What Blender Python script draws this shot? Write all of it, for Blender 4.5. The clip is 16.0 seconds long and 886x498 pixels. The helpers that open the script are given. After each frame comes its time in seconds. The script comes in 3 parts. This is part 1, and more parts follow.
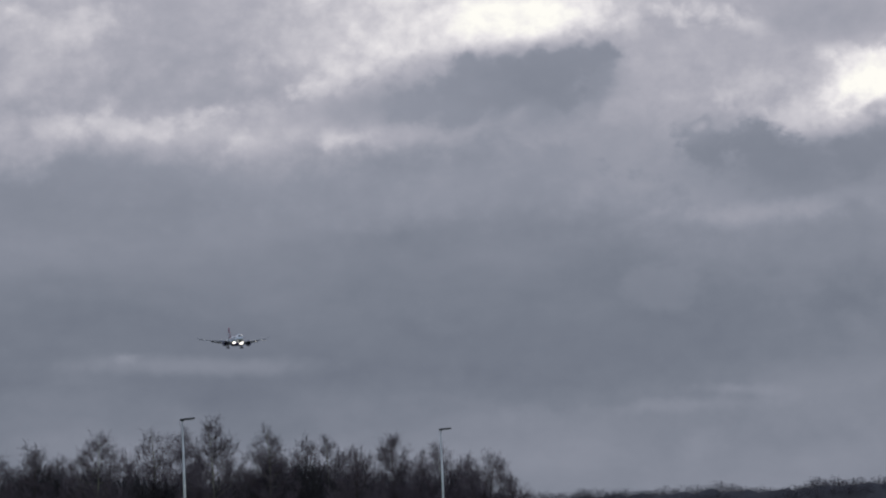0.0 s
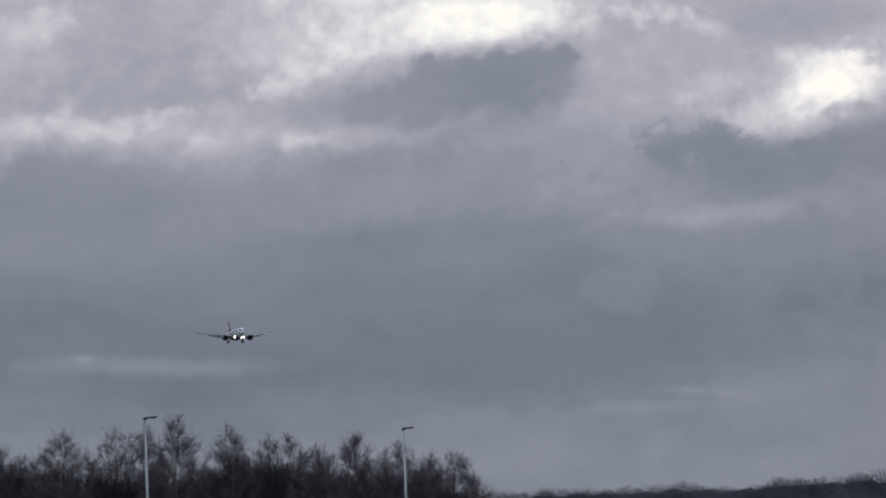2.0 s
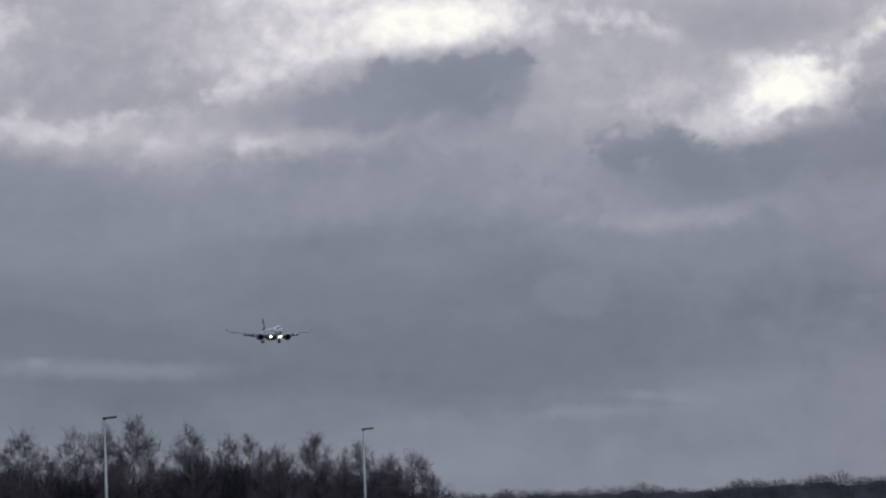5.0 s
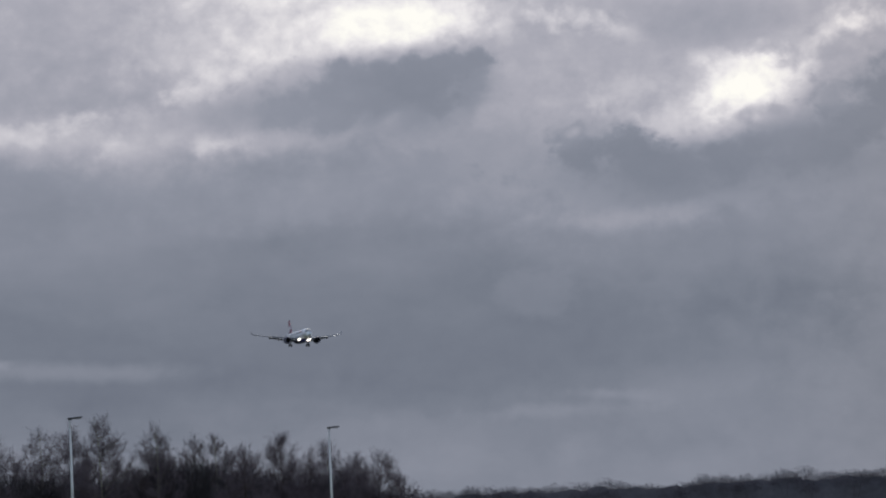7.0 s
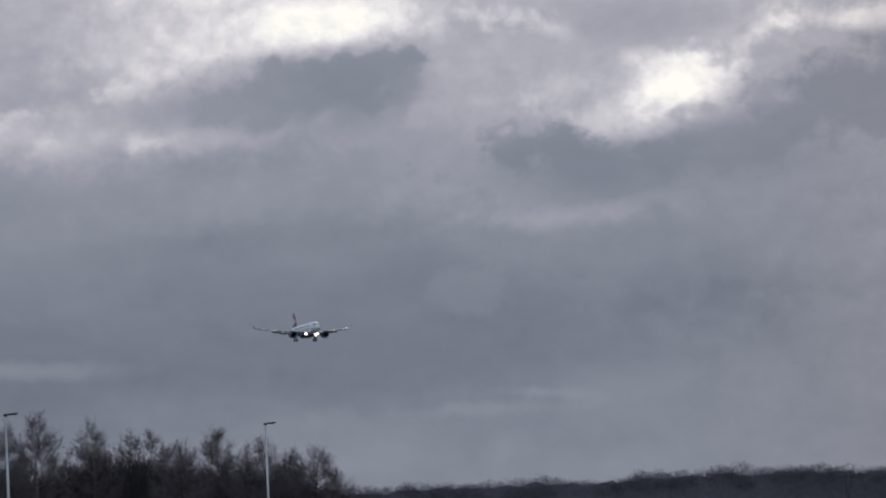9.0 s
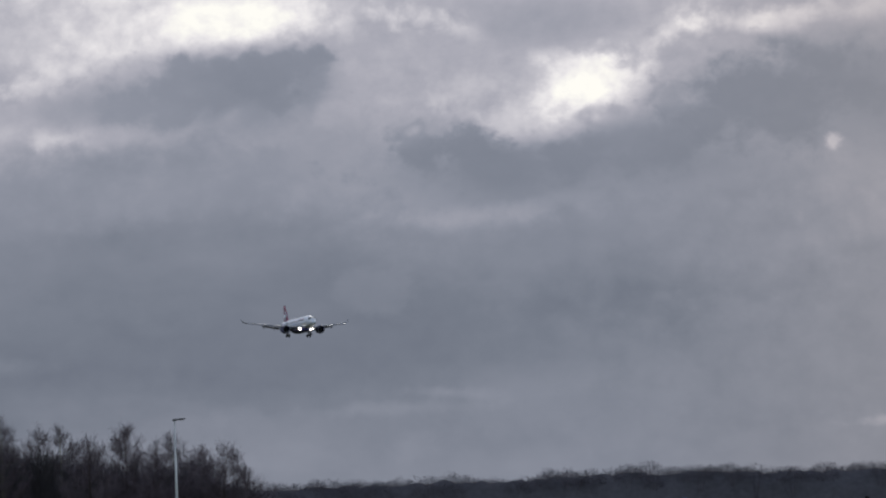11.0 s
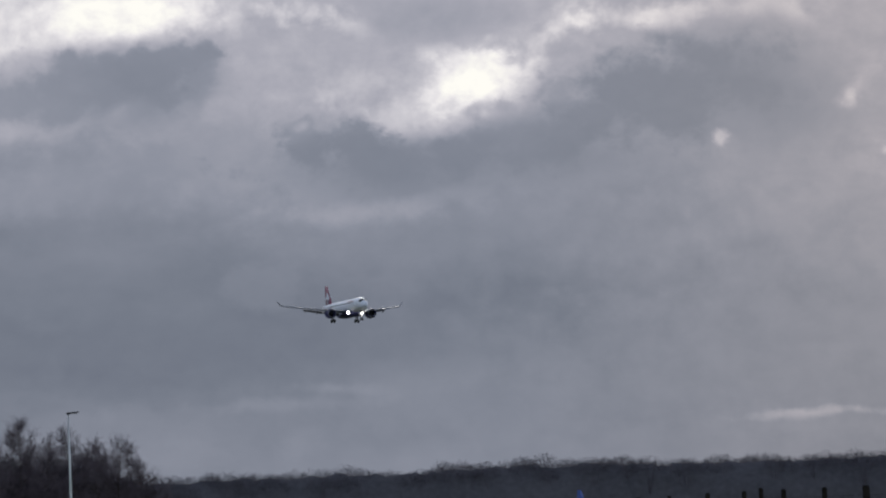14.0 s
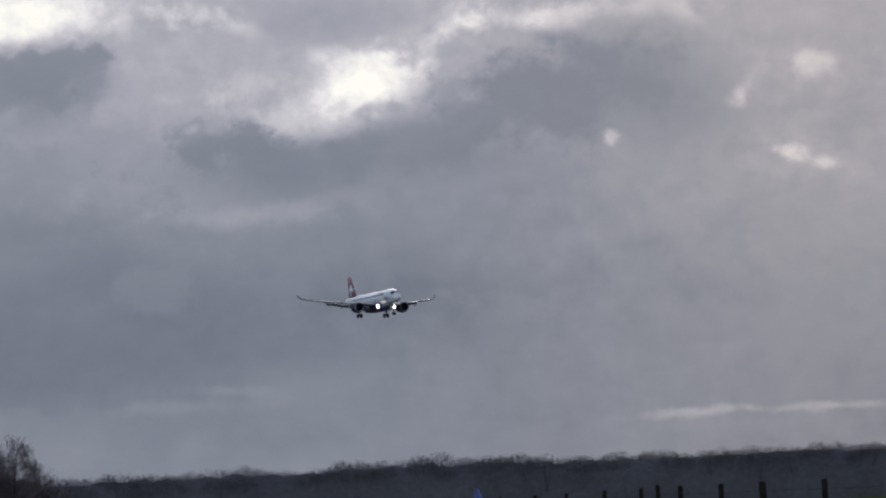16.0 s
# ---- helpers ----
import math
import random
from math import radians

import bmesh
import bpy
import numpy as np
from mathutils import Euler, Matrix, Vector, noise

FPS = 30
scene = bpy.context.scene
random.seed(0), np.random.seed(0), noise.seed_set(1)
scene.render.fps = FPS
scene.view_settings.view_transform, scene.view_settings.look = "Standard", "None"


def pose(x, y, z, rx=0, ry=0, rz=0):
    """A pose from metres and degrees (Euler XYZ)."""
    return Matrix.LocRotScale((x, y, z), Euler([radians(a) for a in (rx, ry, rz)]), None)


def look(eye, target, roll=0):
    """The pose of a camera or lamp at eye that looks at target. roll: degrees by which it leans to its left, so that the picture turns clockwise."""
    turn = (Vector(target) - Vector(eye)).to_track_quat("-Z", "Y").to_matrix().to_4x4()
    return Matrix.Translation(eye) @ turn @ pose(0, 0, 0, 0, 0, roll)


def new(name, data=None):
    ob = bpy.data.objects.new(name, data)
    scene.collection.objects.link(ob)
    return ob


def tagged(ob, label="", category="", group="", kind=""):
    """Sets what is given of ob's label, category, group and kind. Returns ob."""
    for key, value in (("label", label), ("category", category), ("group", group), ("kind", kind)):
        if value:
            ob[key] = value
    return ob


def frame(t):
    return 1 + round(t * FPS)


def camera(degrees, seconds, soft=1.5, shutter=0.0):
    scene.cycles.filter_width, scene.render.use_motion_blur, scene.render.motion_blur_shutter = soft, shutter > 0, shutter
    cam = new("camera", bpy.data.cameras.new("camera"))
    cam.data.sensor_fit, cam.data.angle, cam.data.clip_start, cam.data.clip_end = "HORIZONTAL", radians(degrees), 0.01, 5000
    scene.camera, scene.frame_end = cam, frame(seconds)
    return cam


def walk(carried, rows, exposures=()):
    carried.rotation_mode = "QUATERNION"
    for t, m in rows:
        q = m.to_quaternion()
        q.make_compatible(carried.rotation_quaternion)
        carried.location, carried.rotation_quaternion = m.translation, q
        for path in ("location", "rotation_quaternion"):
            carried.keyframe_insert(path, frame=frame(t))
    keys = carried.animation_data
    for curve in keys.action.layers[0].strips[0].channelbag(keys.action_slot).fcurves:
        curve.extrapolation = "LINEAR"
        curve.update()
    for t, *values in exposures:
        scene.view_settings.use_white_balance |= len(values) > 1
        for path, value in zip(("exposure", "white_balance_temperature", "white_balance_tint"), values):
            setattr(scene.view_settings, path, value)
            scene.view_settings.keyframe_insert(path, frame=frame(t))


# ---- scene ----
cam = camera(13.5, 16.0, soft=2.2)
EYE = 1.6
# seconds, pan to the right, tilt up, lean (degrees): the camera stands on its tripod
ROWS = [
    (0.0, 0.000, 4.550, 2.28), (0.5, 0.170, 4.534, 2.09), (1.0, 0.300, 4.522, 1.90),
    (1.5, 0.464, 4.528, 2.07), (2.0, 0.563, 4.516, 2.17), (2.5, 0.598, 4.510, 2.22),
    (3.0, 0.819, 4.520, 2.20), (3.5, 0.915, 4.514, 2.29), (4.0, 0.954, 4.511, 2.13),
    (6.5, 1.545, 4.484, 2.34), (7.0, 1.716, 4.450, 2.50), (7.5, 2.037, 4.432, 2.56),
    (8.0, 2.330, 4.394, 2.56), (10.5, 3.563, 4.290, 2.35), (11.0, 4.054, 4.254, 2.20),
    (11.5, 4.260, 4.217, 2.21), (12.0, 4.569, 4.160, 2.23), (12.5, 4.757, 4.137, 2.05),
    (13.0, 5.119, 4.118, 1.98), (13.5, 5.520, 4.078, 2.12), (14.0, 5.668, 4.080, 2.35),
    (14.5, 5.845, 4.048, 2.45), (15.0, 6.321, 4.032, 2.62), (15.5, 6.738, 4.025, 2.79),
    (16.0, 7.266, 3.996, 2.84),
]
walk(cam, [(t, pose(0, 0, EYE, 0, 0, -pan) @ pose(0, 0, 0, 90 + tilt) @ pose(0, 0, 0, 0, 0, -lean)) for t, pan, tilt, lean in ROWS])

# ---- world and light ----
SUN_AZ, SUN_EL = 7.0, 24.0
world = bpy.data.worlds.new("winter_sky")
scene.world = world
world.use_nodes = True
wn, wl = world.node_tree.nodes, world.node_tree.links
sky = wn.new("ShaderNodeTexSky")
sky.sky_type, sky.sun_disc = "NISHITA", False
sky.sun_elevation, sky.sun_rotation = radians(SUN_EL), radians(SUN_AZ)
sky.dust_density = 1.0
greyed = wn.new("ShaderNodeHueSaturation")
greyed.inputs["Saturation"].default_value = 0.6
wl.new(sky.outputs["Color"], greyed.inputs["Color"])
background = wn["Background"]
background.inputs["Strength"].default_value = 0.17
wl.new(greyed.outputs["Color"], background.inputs["Color"])

sun_data = bpy.data.lights.new("sun", "SUN")
sun_data.energy, sun_data.angle, sun_data.color = 0.55, radians(18), (1.0, 0.99, 0.98)
sun = new("sun", sun_data)
sun.matrix_world = look((0, 0, 0), (-math.sin(radians(SUN_AZ)) * math.cos(radians(SUN_EL)), -math.cos(radians(SUN_AZ)) * math.cos(radians(SUN_EL)), -math.sin(radians(SUN_EL))))


# ---- materials ----
def srgb(r, g, b):
    return tuple((c / 255 / 12.92 if c <= 10 else ((c / 255 + 0.055) / 1.055) ** 2.4) for c in (r, g, b)) + (1.0,)


def material(name, colour, rough=0.6, metal=0.0, vary=0.25, scale=3.0, bump=0.0, each=0.0, coat=0.0):
    """A surface whose colour varies at two scales, with fine relief."""
    m = bpy.data.materials.new(name)
    m.use_nodes = True
    n, l = m.node_tree.nodes, m.node_tree.links
    b = n["Principled BSDF"]
    b.inputs["Roughness"].default_value, b.inputs["Metallic"].default_value = rough, metal
    b.inputs["Coat Weight"].default_value = coat
    if rough >= 0.9:
        b.inputs["Specular IOR Level"].default_value = 0.0
    co = n.new("ShaderNodeTexCoord")
    big, fine = n.new("ShaderNodeTexNoise"), n.new("ShaderNodeTexNoise")
    big.inputs["Scale"].default_value, fine.inputs["Scale"].default_value = scale, scale * 9
    big.inputs["Detail"].default_value, fine.inputs["Detail"].default_value = 4, 6
    add = n.new("ShaderNodeMath")
    add.operation = "ADD"
    for tex, slot in ((big, 0), (fine, 1)):
        l.new(co.outputs["Object"], tex.inputs["Vector"])
        l.new(tex.outputs["Fac"], add.inputs[slot])
    last = add.outputs[0]
    if each:
        info, more = n.new("ShaderNodeObjectInfo"), n.new("ShaderNodeMath")
        more.operation = "MULTIPLY_ADD"
        more.inputs[1].default_value = each
        l.new(info.outputs["Random"], more.inputs[0])
        l.new(last, more.inputs[2])
        last = more.outputs[0]
    span = n.new("ShaderNodeMapRange")
    span.inputs["From Min"].default_value, span.inputs["From Max"].default_value = 0.6, 1.4 + each
    span.inputs["To Min"].default_value, span.inputs["To Max"].default_value = 1 - vary, 1 + vary
    l.new(last, span.inputs["Value"])
    mix = n.new("ShaderNodeVectorMath")
    mix.operation = "SCALE"
    mix.inputs[0].default_value = colour[:3]
    l.new(span.outputs["Result"], mix.inputs["Scale"])
    l.new(mix.outputs["Vector"], b.inputs["Base Color"])
    if bump:
        bm_node = n.new("ShaderNodeBump")
        bm_node.inputs["Strength"].default_value, bm_node.inputs["Distance"].default_value = bump, 0.02
        l.new(fine.outputs["Fac"], bm_node.inputs["Height"])
        l.new(bm_node.outputs["Normal"], b.inputs["Normal"])
    return m


def glowing(name, colour, strength):
    m = bpy.data.materials.new(name)
    m.use_nodes = True
    b = m.node_tree.nodes["Principled BSDF"]
    b.inputs["Base Color"].default_value = colour
    b.inputs["Emission Color"].default_value, b.inputs["Emission Strength"].default_value = colour, strength
    return m


GRASS = material("rough_winter_grass", (0.055, 0.06, 0.03, 1), 0.95, vary=0.5, scale=0.08, bump=0.6)
BARK = material("wet_bark", (0.075, 0.06, 0.055, 1), 0.9, vary=0.45, scale=2.0, bump=0.6)
PALE_BARK = material("pale_lichened_bark", (0.17, 0.165, 0.13, 1), 0.9, vary=0.5, scale=1.5, bump=0.6)
TWIGS = material("bare_twigs", (0.125, 0.104, 0.122, 1), 0.9, vary=0.4, scale=0.5, each=0.3)
SCRUB = material("winter_scrub", (0.072, 0.066, 0.072, 1), 0.95, vary=0.5, scale=0.6, each=0.4)
# the far wood's two colours lean to blue: distance haze put into the albedo
FAR_TWIGS = material("haze_tinted_far_twigs", (0.086, 0.078, 0.094, 1), 0.95, vary=0.4, scale=0.1)
FAR_FLOOR = material("haze_tinted_far_thicket", (0.088, 0.085, 0.098, 1), 1.0, vary=0.25, scale=0.07)
GALVANISED = material("weathered_galvanised_steel", (0.52, 0.54, 0.56, 1), 0.5, 0.35, vary=0.18, scale=1.2)
LAMP_DARK = material("dark_grey_cast_aluminium", (0.022, 0.023, 0.025, 1), 0.5, vary=0.2, scale=4)
LENS_GLASS = material("clear_lamp_lens", (0.3, 0.31, 0.32, 1), 0.15, vary=0.05)
POST_WOOD = material("dark_weathered_post_wood", (0.022, 0.019, 0.017, 1), 0.9, vary=0.5, scale=5, bump=0.6, each=0.4)
WIRE = material("rusty_fence_wire", (0.03, 0.024, 0.02, 1), 0.9, vary=0.3)
TARP = material("blue_plastic_sheet", (0.015, 0.06, 0.30, 1), 0.45, vary=0.2, scale=6)
PAINT = material("white_aircraft_paint", (0.72, 0.75, 0.84, 1), 0.4, vary=0.05, scale=0.6, coat=0.15)
WING_GREY = material("light_grey_wing_paint", (0.20, 0.215, 0.27, 1), 0.85, vary=0.1, scale=0.8)
FLAP_GREY = material("grey_flap_skin", (0.13, 0.14, 0.17, 1), 0.5, vary=0.15, scale=1.2)
FIN_RED = material("red_fin_paint", (0.17, 0.012, 0.055, 1), 0.45, vary=0.08, scale=0.8, coat=0.3)
# nacelle paint; on the belly fairing the same dark colour stands for shade
NACELLE_PAINT_BELLY_SHADE = material("dark_nacelle_paint_and_belly_shade", (0.06, 0.06, 0.17, 1), 0.5, vary=0.1, scale=1.0)
LIP = material("bare_metal_intake_lip", (0.20, 0.20, 0.25, 1), 0.55, 0.5, vary=0.08)
FAN = material("dark_fan_blades", (0.035, 0.035, 0.04, 1), 0.4, 0.6, vary=0.2)
TYRE = material("black_tyre_rubber", (0.018, 0.018, 0.02, 1), 0.85, vary=0.2, scale=3)
STRUT = material("grey_gear_leg_paint", (0.22, 0.22, 0.23, 1), 0.45, 0.3, vary=0.15)
GLASS = material("dark_cockpit_glass", (0.012, 0.014, 0.018, 1), 0.35, vary=0.05)
LANDING = glowing("landing_light", (1.0, 0.93, 0.82, 1), 6.0)
STRIPE = material("red_title_paint", (0.45, 0.03, 0.04, 1), 0.4, vary=0.1)


# ---- mesh helpers ----
def part(name, bm, mat, parent=None, label="", smooth=True):
    """Links a bmesh as one mesh object, under its thing if one is given."""
    me = bpy.data.meshes.new(name)
    bmesh.ops.recalc_face_normals(bm, faces=bm.faces)
    bm.to_mesh(me)
    bm.free()
    me.materials.append(mat)
    if smooth:
        me.shade_smooth()
    ob = new(name, me)
    ob.parent = parent
    return tagged(ob, label)


def raw(name, verts, faces, mat, parent=None, label="", smooth=False):
    me = bpy.data.meshes.new(name)
    me.from_pydata(verts, [], faces)
    me.materials.append(mat)
    if smooth:
        me.shade_smooth()
    ob = new(name, me)
    ob.parent = parent
    return tagged(ob, label)


def rings(loops, closed_ends=True):
    """A skin over a row of loops of equally many points."""
    bm = bmesh.new()
    rows = [[bm.verts.new(p) for p in loop] for loop in loops]
    k = len(rows[0])
    for a, b in zip(rows, rows[1:]):
        for i in range(k):
            bm.faces.new((a[i], a[(i + 1) % k], b[(i + 1) % k], b[i]))
    if closed_ends:
        bm.faces.new(rows[0])
        bm.faces.new(rows[-1])
    return bm


def spin(profile, axis="x", steps=24, offset=(0, 0, 0), ends=True):
    """A turned body: profile rows of (place along the axis, radius)."""
    loops = []
    for s, r in profile:
        loop = []
        for i in range(steps):
            a = 2 * math.pi * i / steps
            c, d = r * math.cos(a), r * math.sin(a)
            p = {"x": (s, c, d), "y": (c, s, d), "z": (c, d, s)}[axis]
            loop.append(tuple(p[k] + offset[k] for k in range(3)))
        loops.append(loop)
    return rings(loops, ends)


def beam(a, b, r0, r1, steps=8):
    """A tapered round bar from a to b."""
    a, b = Vector(a), Vector(b)
    turn = (b - a).to_track_quat("Z", "Y").to_matrix()
    loops = [[tuple(c + turn @ Vector((r * math.cos(2 * math.pi * i / steps), r * math.sin(2 * math.pi * i / steps), 0))) for i in range(steps)] for c, r in ((a, r0), (b, r1))]
    return rings(loops)


def slab(lo, hi, bevel=0.0):
    bm = bmesh.new()
    bmesh.ops.create_cube(bm, size=1)
    for v in bm.verts:
        v.co = Vector([(lo[k] + hi[k]) / 2 + v.co[k] * (hi[k] - lo[k]) for k in range(3)])
    if bevel:
        bmesh.ops.bevel(bm, geom=bm.edges[:], offset=bevel, segments=2, affect="EDGES")
    return bm


def at(azimuth, distance):
    a = radians(azimuth)
    return distance * math.sin(a), distance * math.cos(a)


# ---- cloud backdrop ----
def cloud_material():
    """Cloud upon cloud, far ones first: each is a ragged heap of its own grey."""
    m = bpy.data.materials.new("winter_cloud_deck")
    m.use_nodes = True
    n, l = m.node_tree.nodes, m.node_tree.links
    n.clear()

    def maths(op, a, b=None, c=None):
        made = n.new("ShaderNodeMath")
        made.operation = op
        for slot, v in enumerate((a, b, c)):
            if v is None:
                continue
            if isinstance(v, (int, float)):
                made.inputs[slot].default_value = v
            else:
                l.new(v, made.inputs[slot])
        return made.outputs[0]

    uv = n.new("ShaderNodeUVMap").outputs["UV"]

    def fbm(stretch, scale, detail, rough, shift, source=None):
        mp = n.new("ShaderNodeMapping")
        mp.inputs["Scale"].default_value = stretch
        mp.inputs["Location"].default_value = shift
        l.new(source or uv, mp.inputs["Vector"])
        tex = n.new("ShaderNodeTexNoise")
        for key, value in (("Scale", scale), ("Detail", detail), ("Roughness", rough)):
            tex.inputs[key].default_value = value
        l.new(mp.outputs["Vector"], tex.inputs["Vector"])
        return tex

    # slow swirls bend every outline a little
    swirl = fbm((1, 1.3, 1), 0.8, 5.0, 0.6, (3.1, 7.7, 0))
    mid = n.new("ShaderNodeVectorMath")
    mid.operation = "SUBTRACT"
    mid.inputs[1].default_value = (0.5, 0.5, 0.5)
    l.new(swirl.outputs["Color"], mid.inputs[0])
    bent = n.new("ShaderNodeVectorMath")
    bent.operation = "MULTIPLY_ADD"
    bent.inputs[1].default_value = (WARP, WARP * 0.7, 0.0)
    l.new(mid.outputs[0], bent.inputs[0])
    l.new(uv, bent.inputs[2])
    place = bent.outputs[0]
    split = n.new("ShaderNodeSeparateXYZ")
    l.new(place, split.inputs[0])
    # fraying: fractal noise with rounded heaps in it
    frays = fbm((1, 1.35, 1), 1.15, 9.0, 0.55, (5.0, 9.0, 0), place).outputs["Fac"]
    heaps = n.new("ShaderNodeTexVoronoi")
    heaps.feature = "SMOOTH_F1"
    for key, value in (("Scale", 2.3), ("Detail", 3.0), ("Roughness", 0.55), ("Smoothness", 0.6)):
        heaps.inputs[key].default_value = value
    l.new(place, heaps.inputs["Vector"])
    lumps = maths("MULTIPLY_ADD", heaps.outputs["Distance"], -0.9, 0.36)
    ragged = maths("MULTIPLY_ADD", maths("SUBTRACT", frays, 0.5), 3.4, lumps)

    # the deck's own grey, by elevation
    tone = n.new("ShaderNodeValToRGB")
    band = tone.color_ramp
    while len(band.elements) < len(DECK):
        band.elements.new(0.5)
    for e, (el, grey) in zip(band.elements, DECK):
        e.position, e.color = el / 10, (grey / 300, grey / 300, grey / 300, 1)
    l.new(maths("MULTIPLY", split.outputs["Y"], 0.1), tone.inputs["Fac"])
    total = maths("MULTIPLY", tone.outputs["Color"], 300.0)
    broad = fbm((0.55, 1.6, 1), 0.6, 3.0, 0.45, (11.0, 2.0, 0), place).outputs["Fac"]
    total = maths("MULTIPLY_ADD", maths("SUBTRACT", broad, 0.5), 30.0, maths("MULTIPLY_ADD", ragged, 0.8, total))

    for az, el, rx, ry, tilt, grey, cover, soft, fray in PATCHES:
        spot = n.new("ShaderNodeCombineXYZ")
        l.new(split.outputs["X"], spot.inputs["X"])
        l.new(split.outputs["Y"], spot.inputs["Y"])
        l.new(total, spot.inputs["Z"])
        mp = n.new("ShaderNodeMapping")
        mp.vector_type = "TEXTURE"
        mp.inputs["Location"].default_value = (az, el, 0)
        mp.inputs["Rotation"].default_value = (0, 0, radians(tilt))
        mp.inputs["Scale"].default_value = (rx, ry, 1e8)
        l.new(spot.outputs["Vector"], mp.inputs["Vector"])
        ln = n.new("ShaderNodeVectorMath")
        ln.operation = "LENGTH"
        l.new(mp.outputs["Vector"], ln.inputs[0])
        inside = maths("SUBTRACT", maths("MULTIPLY", ragged, fray), ln.outputs["Value"])
        fall = n.new("ShaderNodeMapRange")
        fall.interpolation_type = "SMOOTHSTEP"
        fall.inputs["From Min"].default_value, fall.inputs["From Max"].default_value = -1 - soft, -1 + soft
        fall.inputs["To Min"].default_value, fall.inputs["To Max"].default_value = 0.0, cover
        l.new(inside, fall.inputs["Value"])
        total = maths("MULTIPLY_ADD", fall.outputs["Result"], maths("SUBTRACT", grey, total), total)

    # inner relief: faint in thick cloud, strong where light comes through
    fine = fbm((1, 1.25, 1), 2.6, 8.0, 0.58, (1.0, 4.0, 0), place).outputs["Fac"]
    total = maths("MULTIPLY_ADD", ragged, 1.2, total)
    thin = maths("MULTIPLY_ADD", maths("MAXIMUM", maths("SUBTRACT", total, 145.0), 0.0), 0.75, 6.0)
    total = maths("MULTIPLY_ADD", maths("SUBTRACT", fine, 0.5), thin, total)
    ramp = n.new("ShaderNodeValToRGB")
    band = ramp.color_ramp
    while len(band.elements) < len(HUES):
        band.elements.new(0.5)
    for e, (grey, c) in zip(band.elements, HUES):
        e.position, e.color = grey / 300, srgb(*c)
    l.new(maths("MULTIPLY", total, 1 / 300), ramp.inputs["Fac"])
    # warm haze towards the sun's side
    side = n.new("ShaderNodeMapRange")
    side.interpolation_type = "SMOOTHSTEP"
    side.inputs["From Min"].default_value, side.inputs["From Max"].default_value = 5.5, 13.5
    l.new(split.outputs["X"], side.inputs["Value"])
    haze = n.new("ShaderNodeMix")
    haze.data_type, haze.blend_type = "RGBA", "MULTIPLY"
    haze.inputs[7].default_value = (1.06, 1.0, 0.935, 1)
    l.new(side.outputs["Result"], haze.inputs[0])
    l.new(ramp.outputs["Color"], haze.inputs[6])
    glow = n.new("ShaderNodeEmission")
    l.new(haze.outputs[2], glow.inputs["Color"])
    out = n.new("ShaderNodeOutputMaterial")
    l.new(glow.outputs["Emission"], out.inputs["Surface"])
    return m


# the deck's grey by elevation, and the hue of each grey
DECK = ((0.0, 137), (1.0, 136), (1.9, 128), (2.6, 123), (3.3, 123), (4.2, 132), (5.0, 139), (5.8, 144), (6.6, 154), (7.4, 164), (8.5, 172))
HUES = ((80, (74, 80, 94)), (110, (104, 110, 124)), (124, (118, 124, 137)), (145, (141, 145, 158)), (170, (170, 170, 181)), (200, (202, 200, 207)), (230, (234, 231, 233)), (256, (255, 253, 246)))
WARP = 0.3
# single clouds and breaks: azimuth, elevation, half width, half height, slant (degrees), grey, cover, softness, fraying
PATCHES = []


def patch(*values):
    PATCHES.append(values)


# broad tones
patch(3.48, 7.21, 2.25, 0.95, -2, 174, 0.70, 1.00, 0.40)
patch(9.54, 6.79, 3.63, 1.73, -3, 154, 0.60, 1.00, 0.30)
patch(13.75, 4.74, 3.63, 2.25, -3, 166, 0.85, 1.00, 0.25)
patch(13.20, 7.10, 1.90, 1.21, -3, 168, 0.70, 1.00, 0.40)
patch(12.78, 2.81, 4.15, 1.47, -3, 149, 0.70, 1.00, 0.25)
patch(9.71, 1.85, 4.32, 1.12, -3, 141, 0.65, 1.00, 0.25)
patch(3.65, 1.42, 3.63, 0.78, -2, 138, 0.50, 1.00, 0.30)
patch(-4.09, 7.38, 1.64, 0.78, -2, 154, 0.70, 0.90, 0.40)
patch(-2.76, 7.98, 1.04, 0.78, -2, 172, 0.60, 0.90, 0.40)
patch(-1.39, 5.26, 2.25, 0.52, 3, 145, 0.50, 0.90, 0.50)
patch(-5.28, 5.31, 2.25, 0.52, -2, 134, 0.50, 0.90, 0.40)
patch(-0.33, 7.90, 3.63, 1.64, 6, 182, 0.70, 1.10, 0.40)
patch(6.05, 6.82, 2.85, 1.30, 18, 178, 0.60, 1.00, 0.40)
patch(6.40, 6.69, 2.85, 1.12, 17, 182, 0.70, 1.10, 0.40)
patch(10.89, 7.58, 3.63, 0.61, 0, 172, 0.60, 1.00, 0.40)
patch(5.07, 4.29, 2.77, 0.61, -2, 138, 0.50, 0.90, 0.40)
patch(-0.17, 5.25, 0.95, 0.35, 8, 150, 0.50, 0.80, 0.40)
patch(2.36, 5.62, 1.12, 0.61, -2, 154, 0.50, 0.60, 0.40)
patch(-2.91, 4.02, 2.85, 0.52, -2, 127, 0.50, 0.70, 0.30)
# bright break, upper left
patch(-6.32, 7.83, 1.38, 1.04, 28, 186, 0.85, 0.90, 0.60)
patch(-6.48, 8.19, 0.36, 0.24, -2, 206, 0.80, 0.78, 0.80)
patch(-5.76, 7.97, 0.65, 0.29, 18, 206, 0.80, 0.78, 0.80)
patch(-6.51, 7.32, 0.61, 0.39, 18, 180, 0.60, 0.80, 0.80)
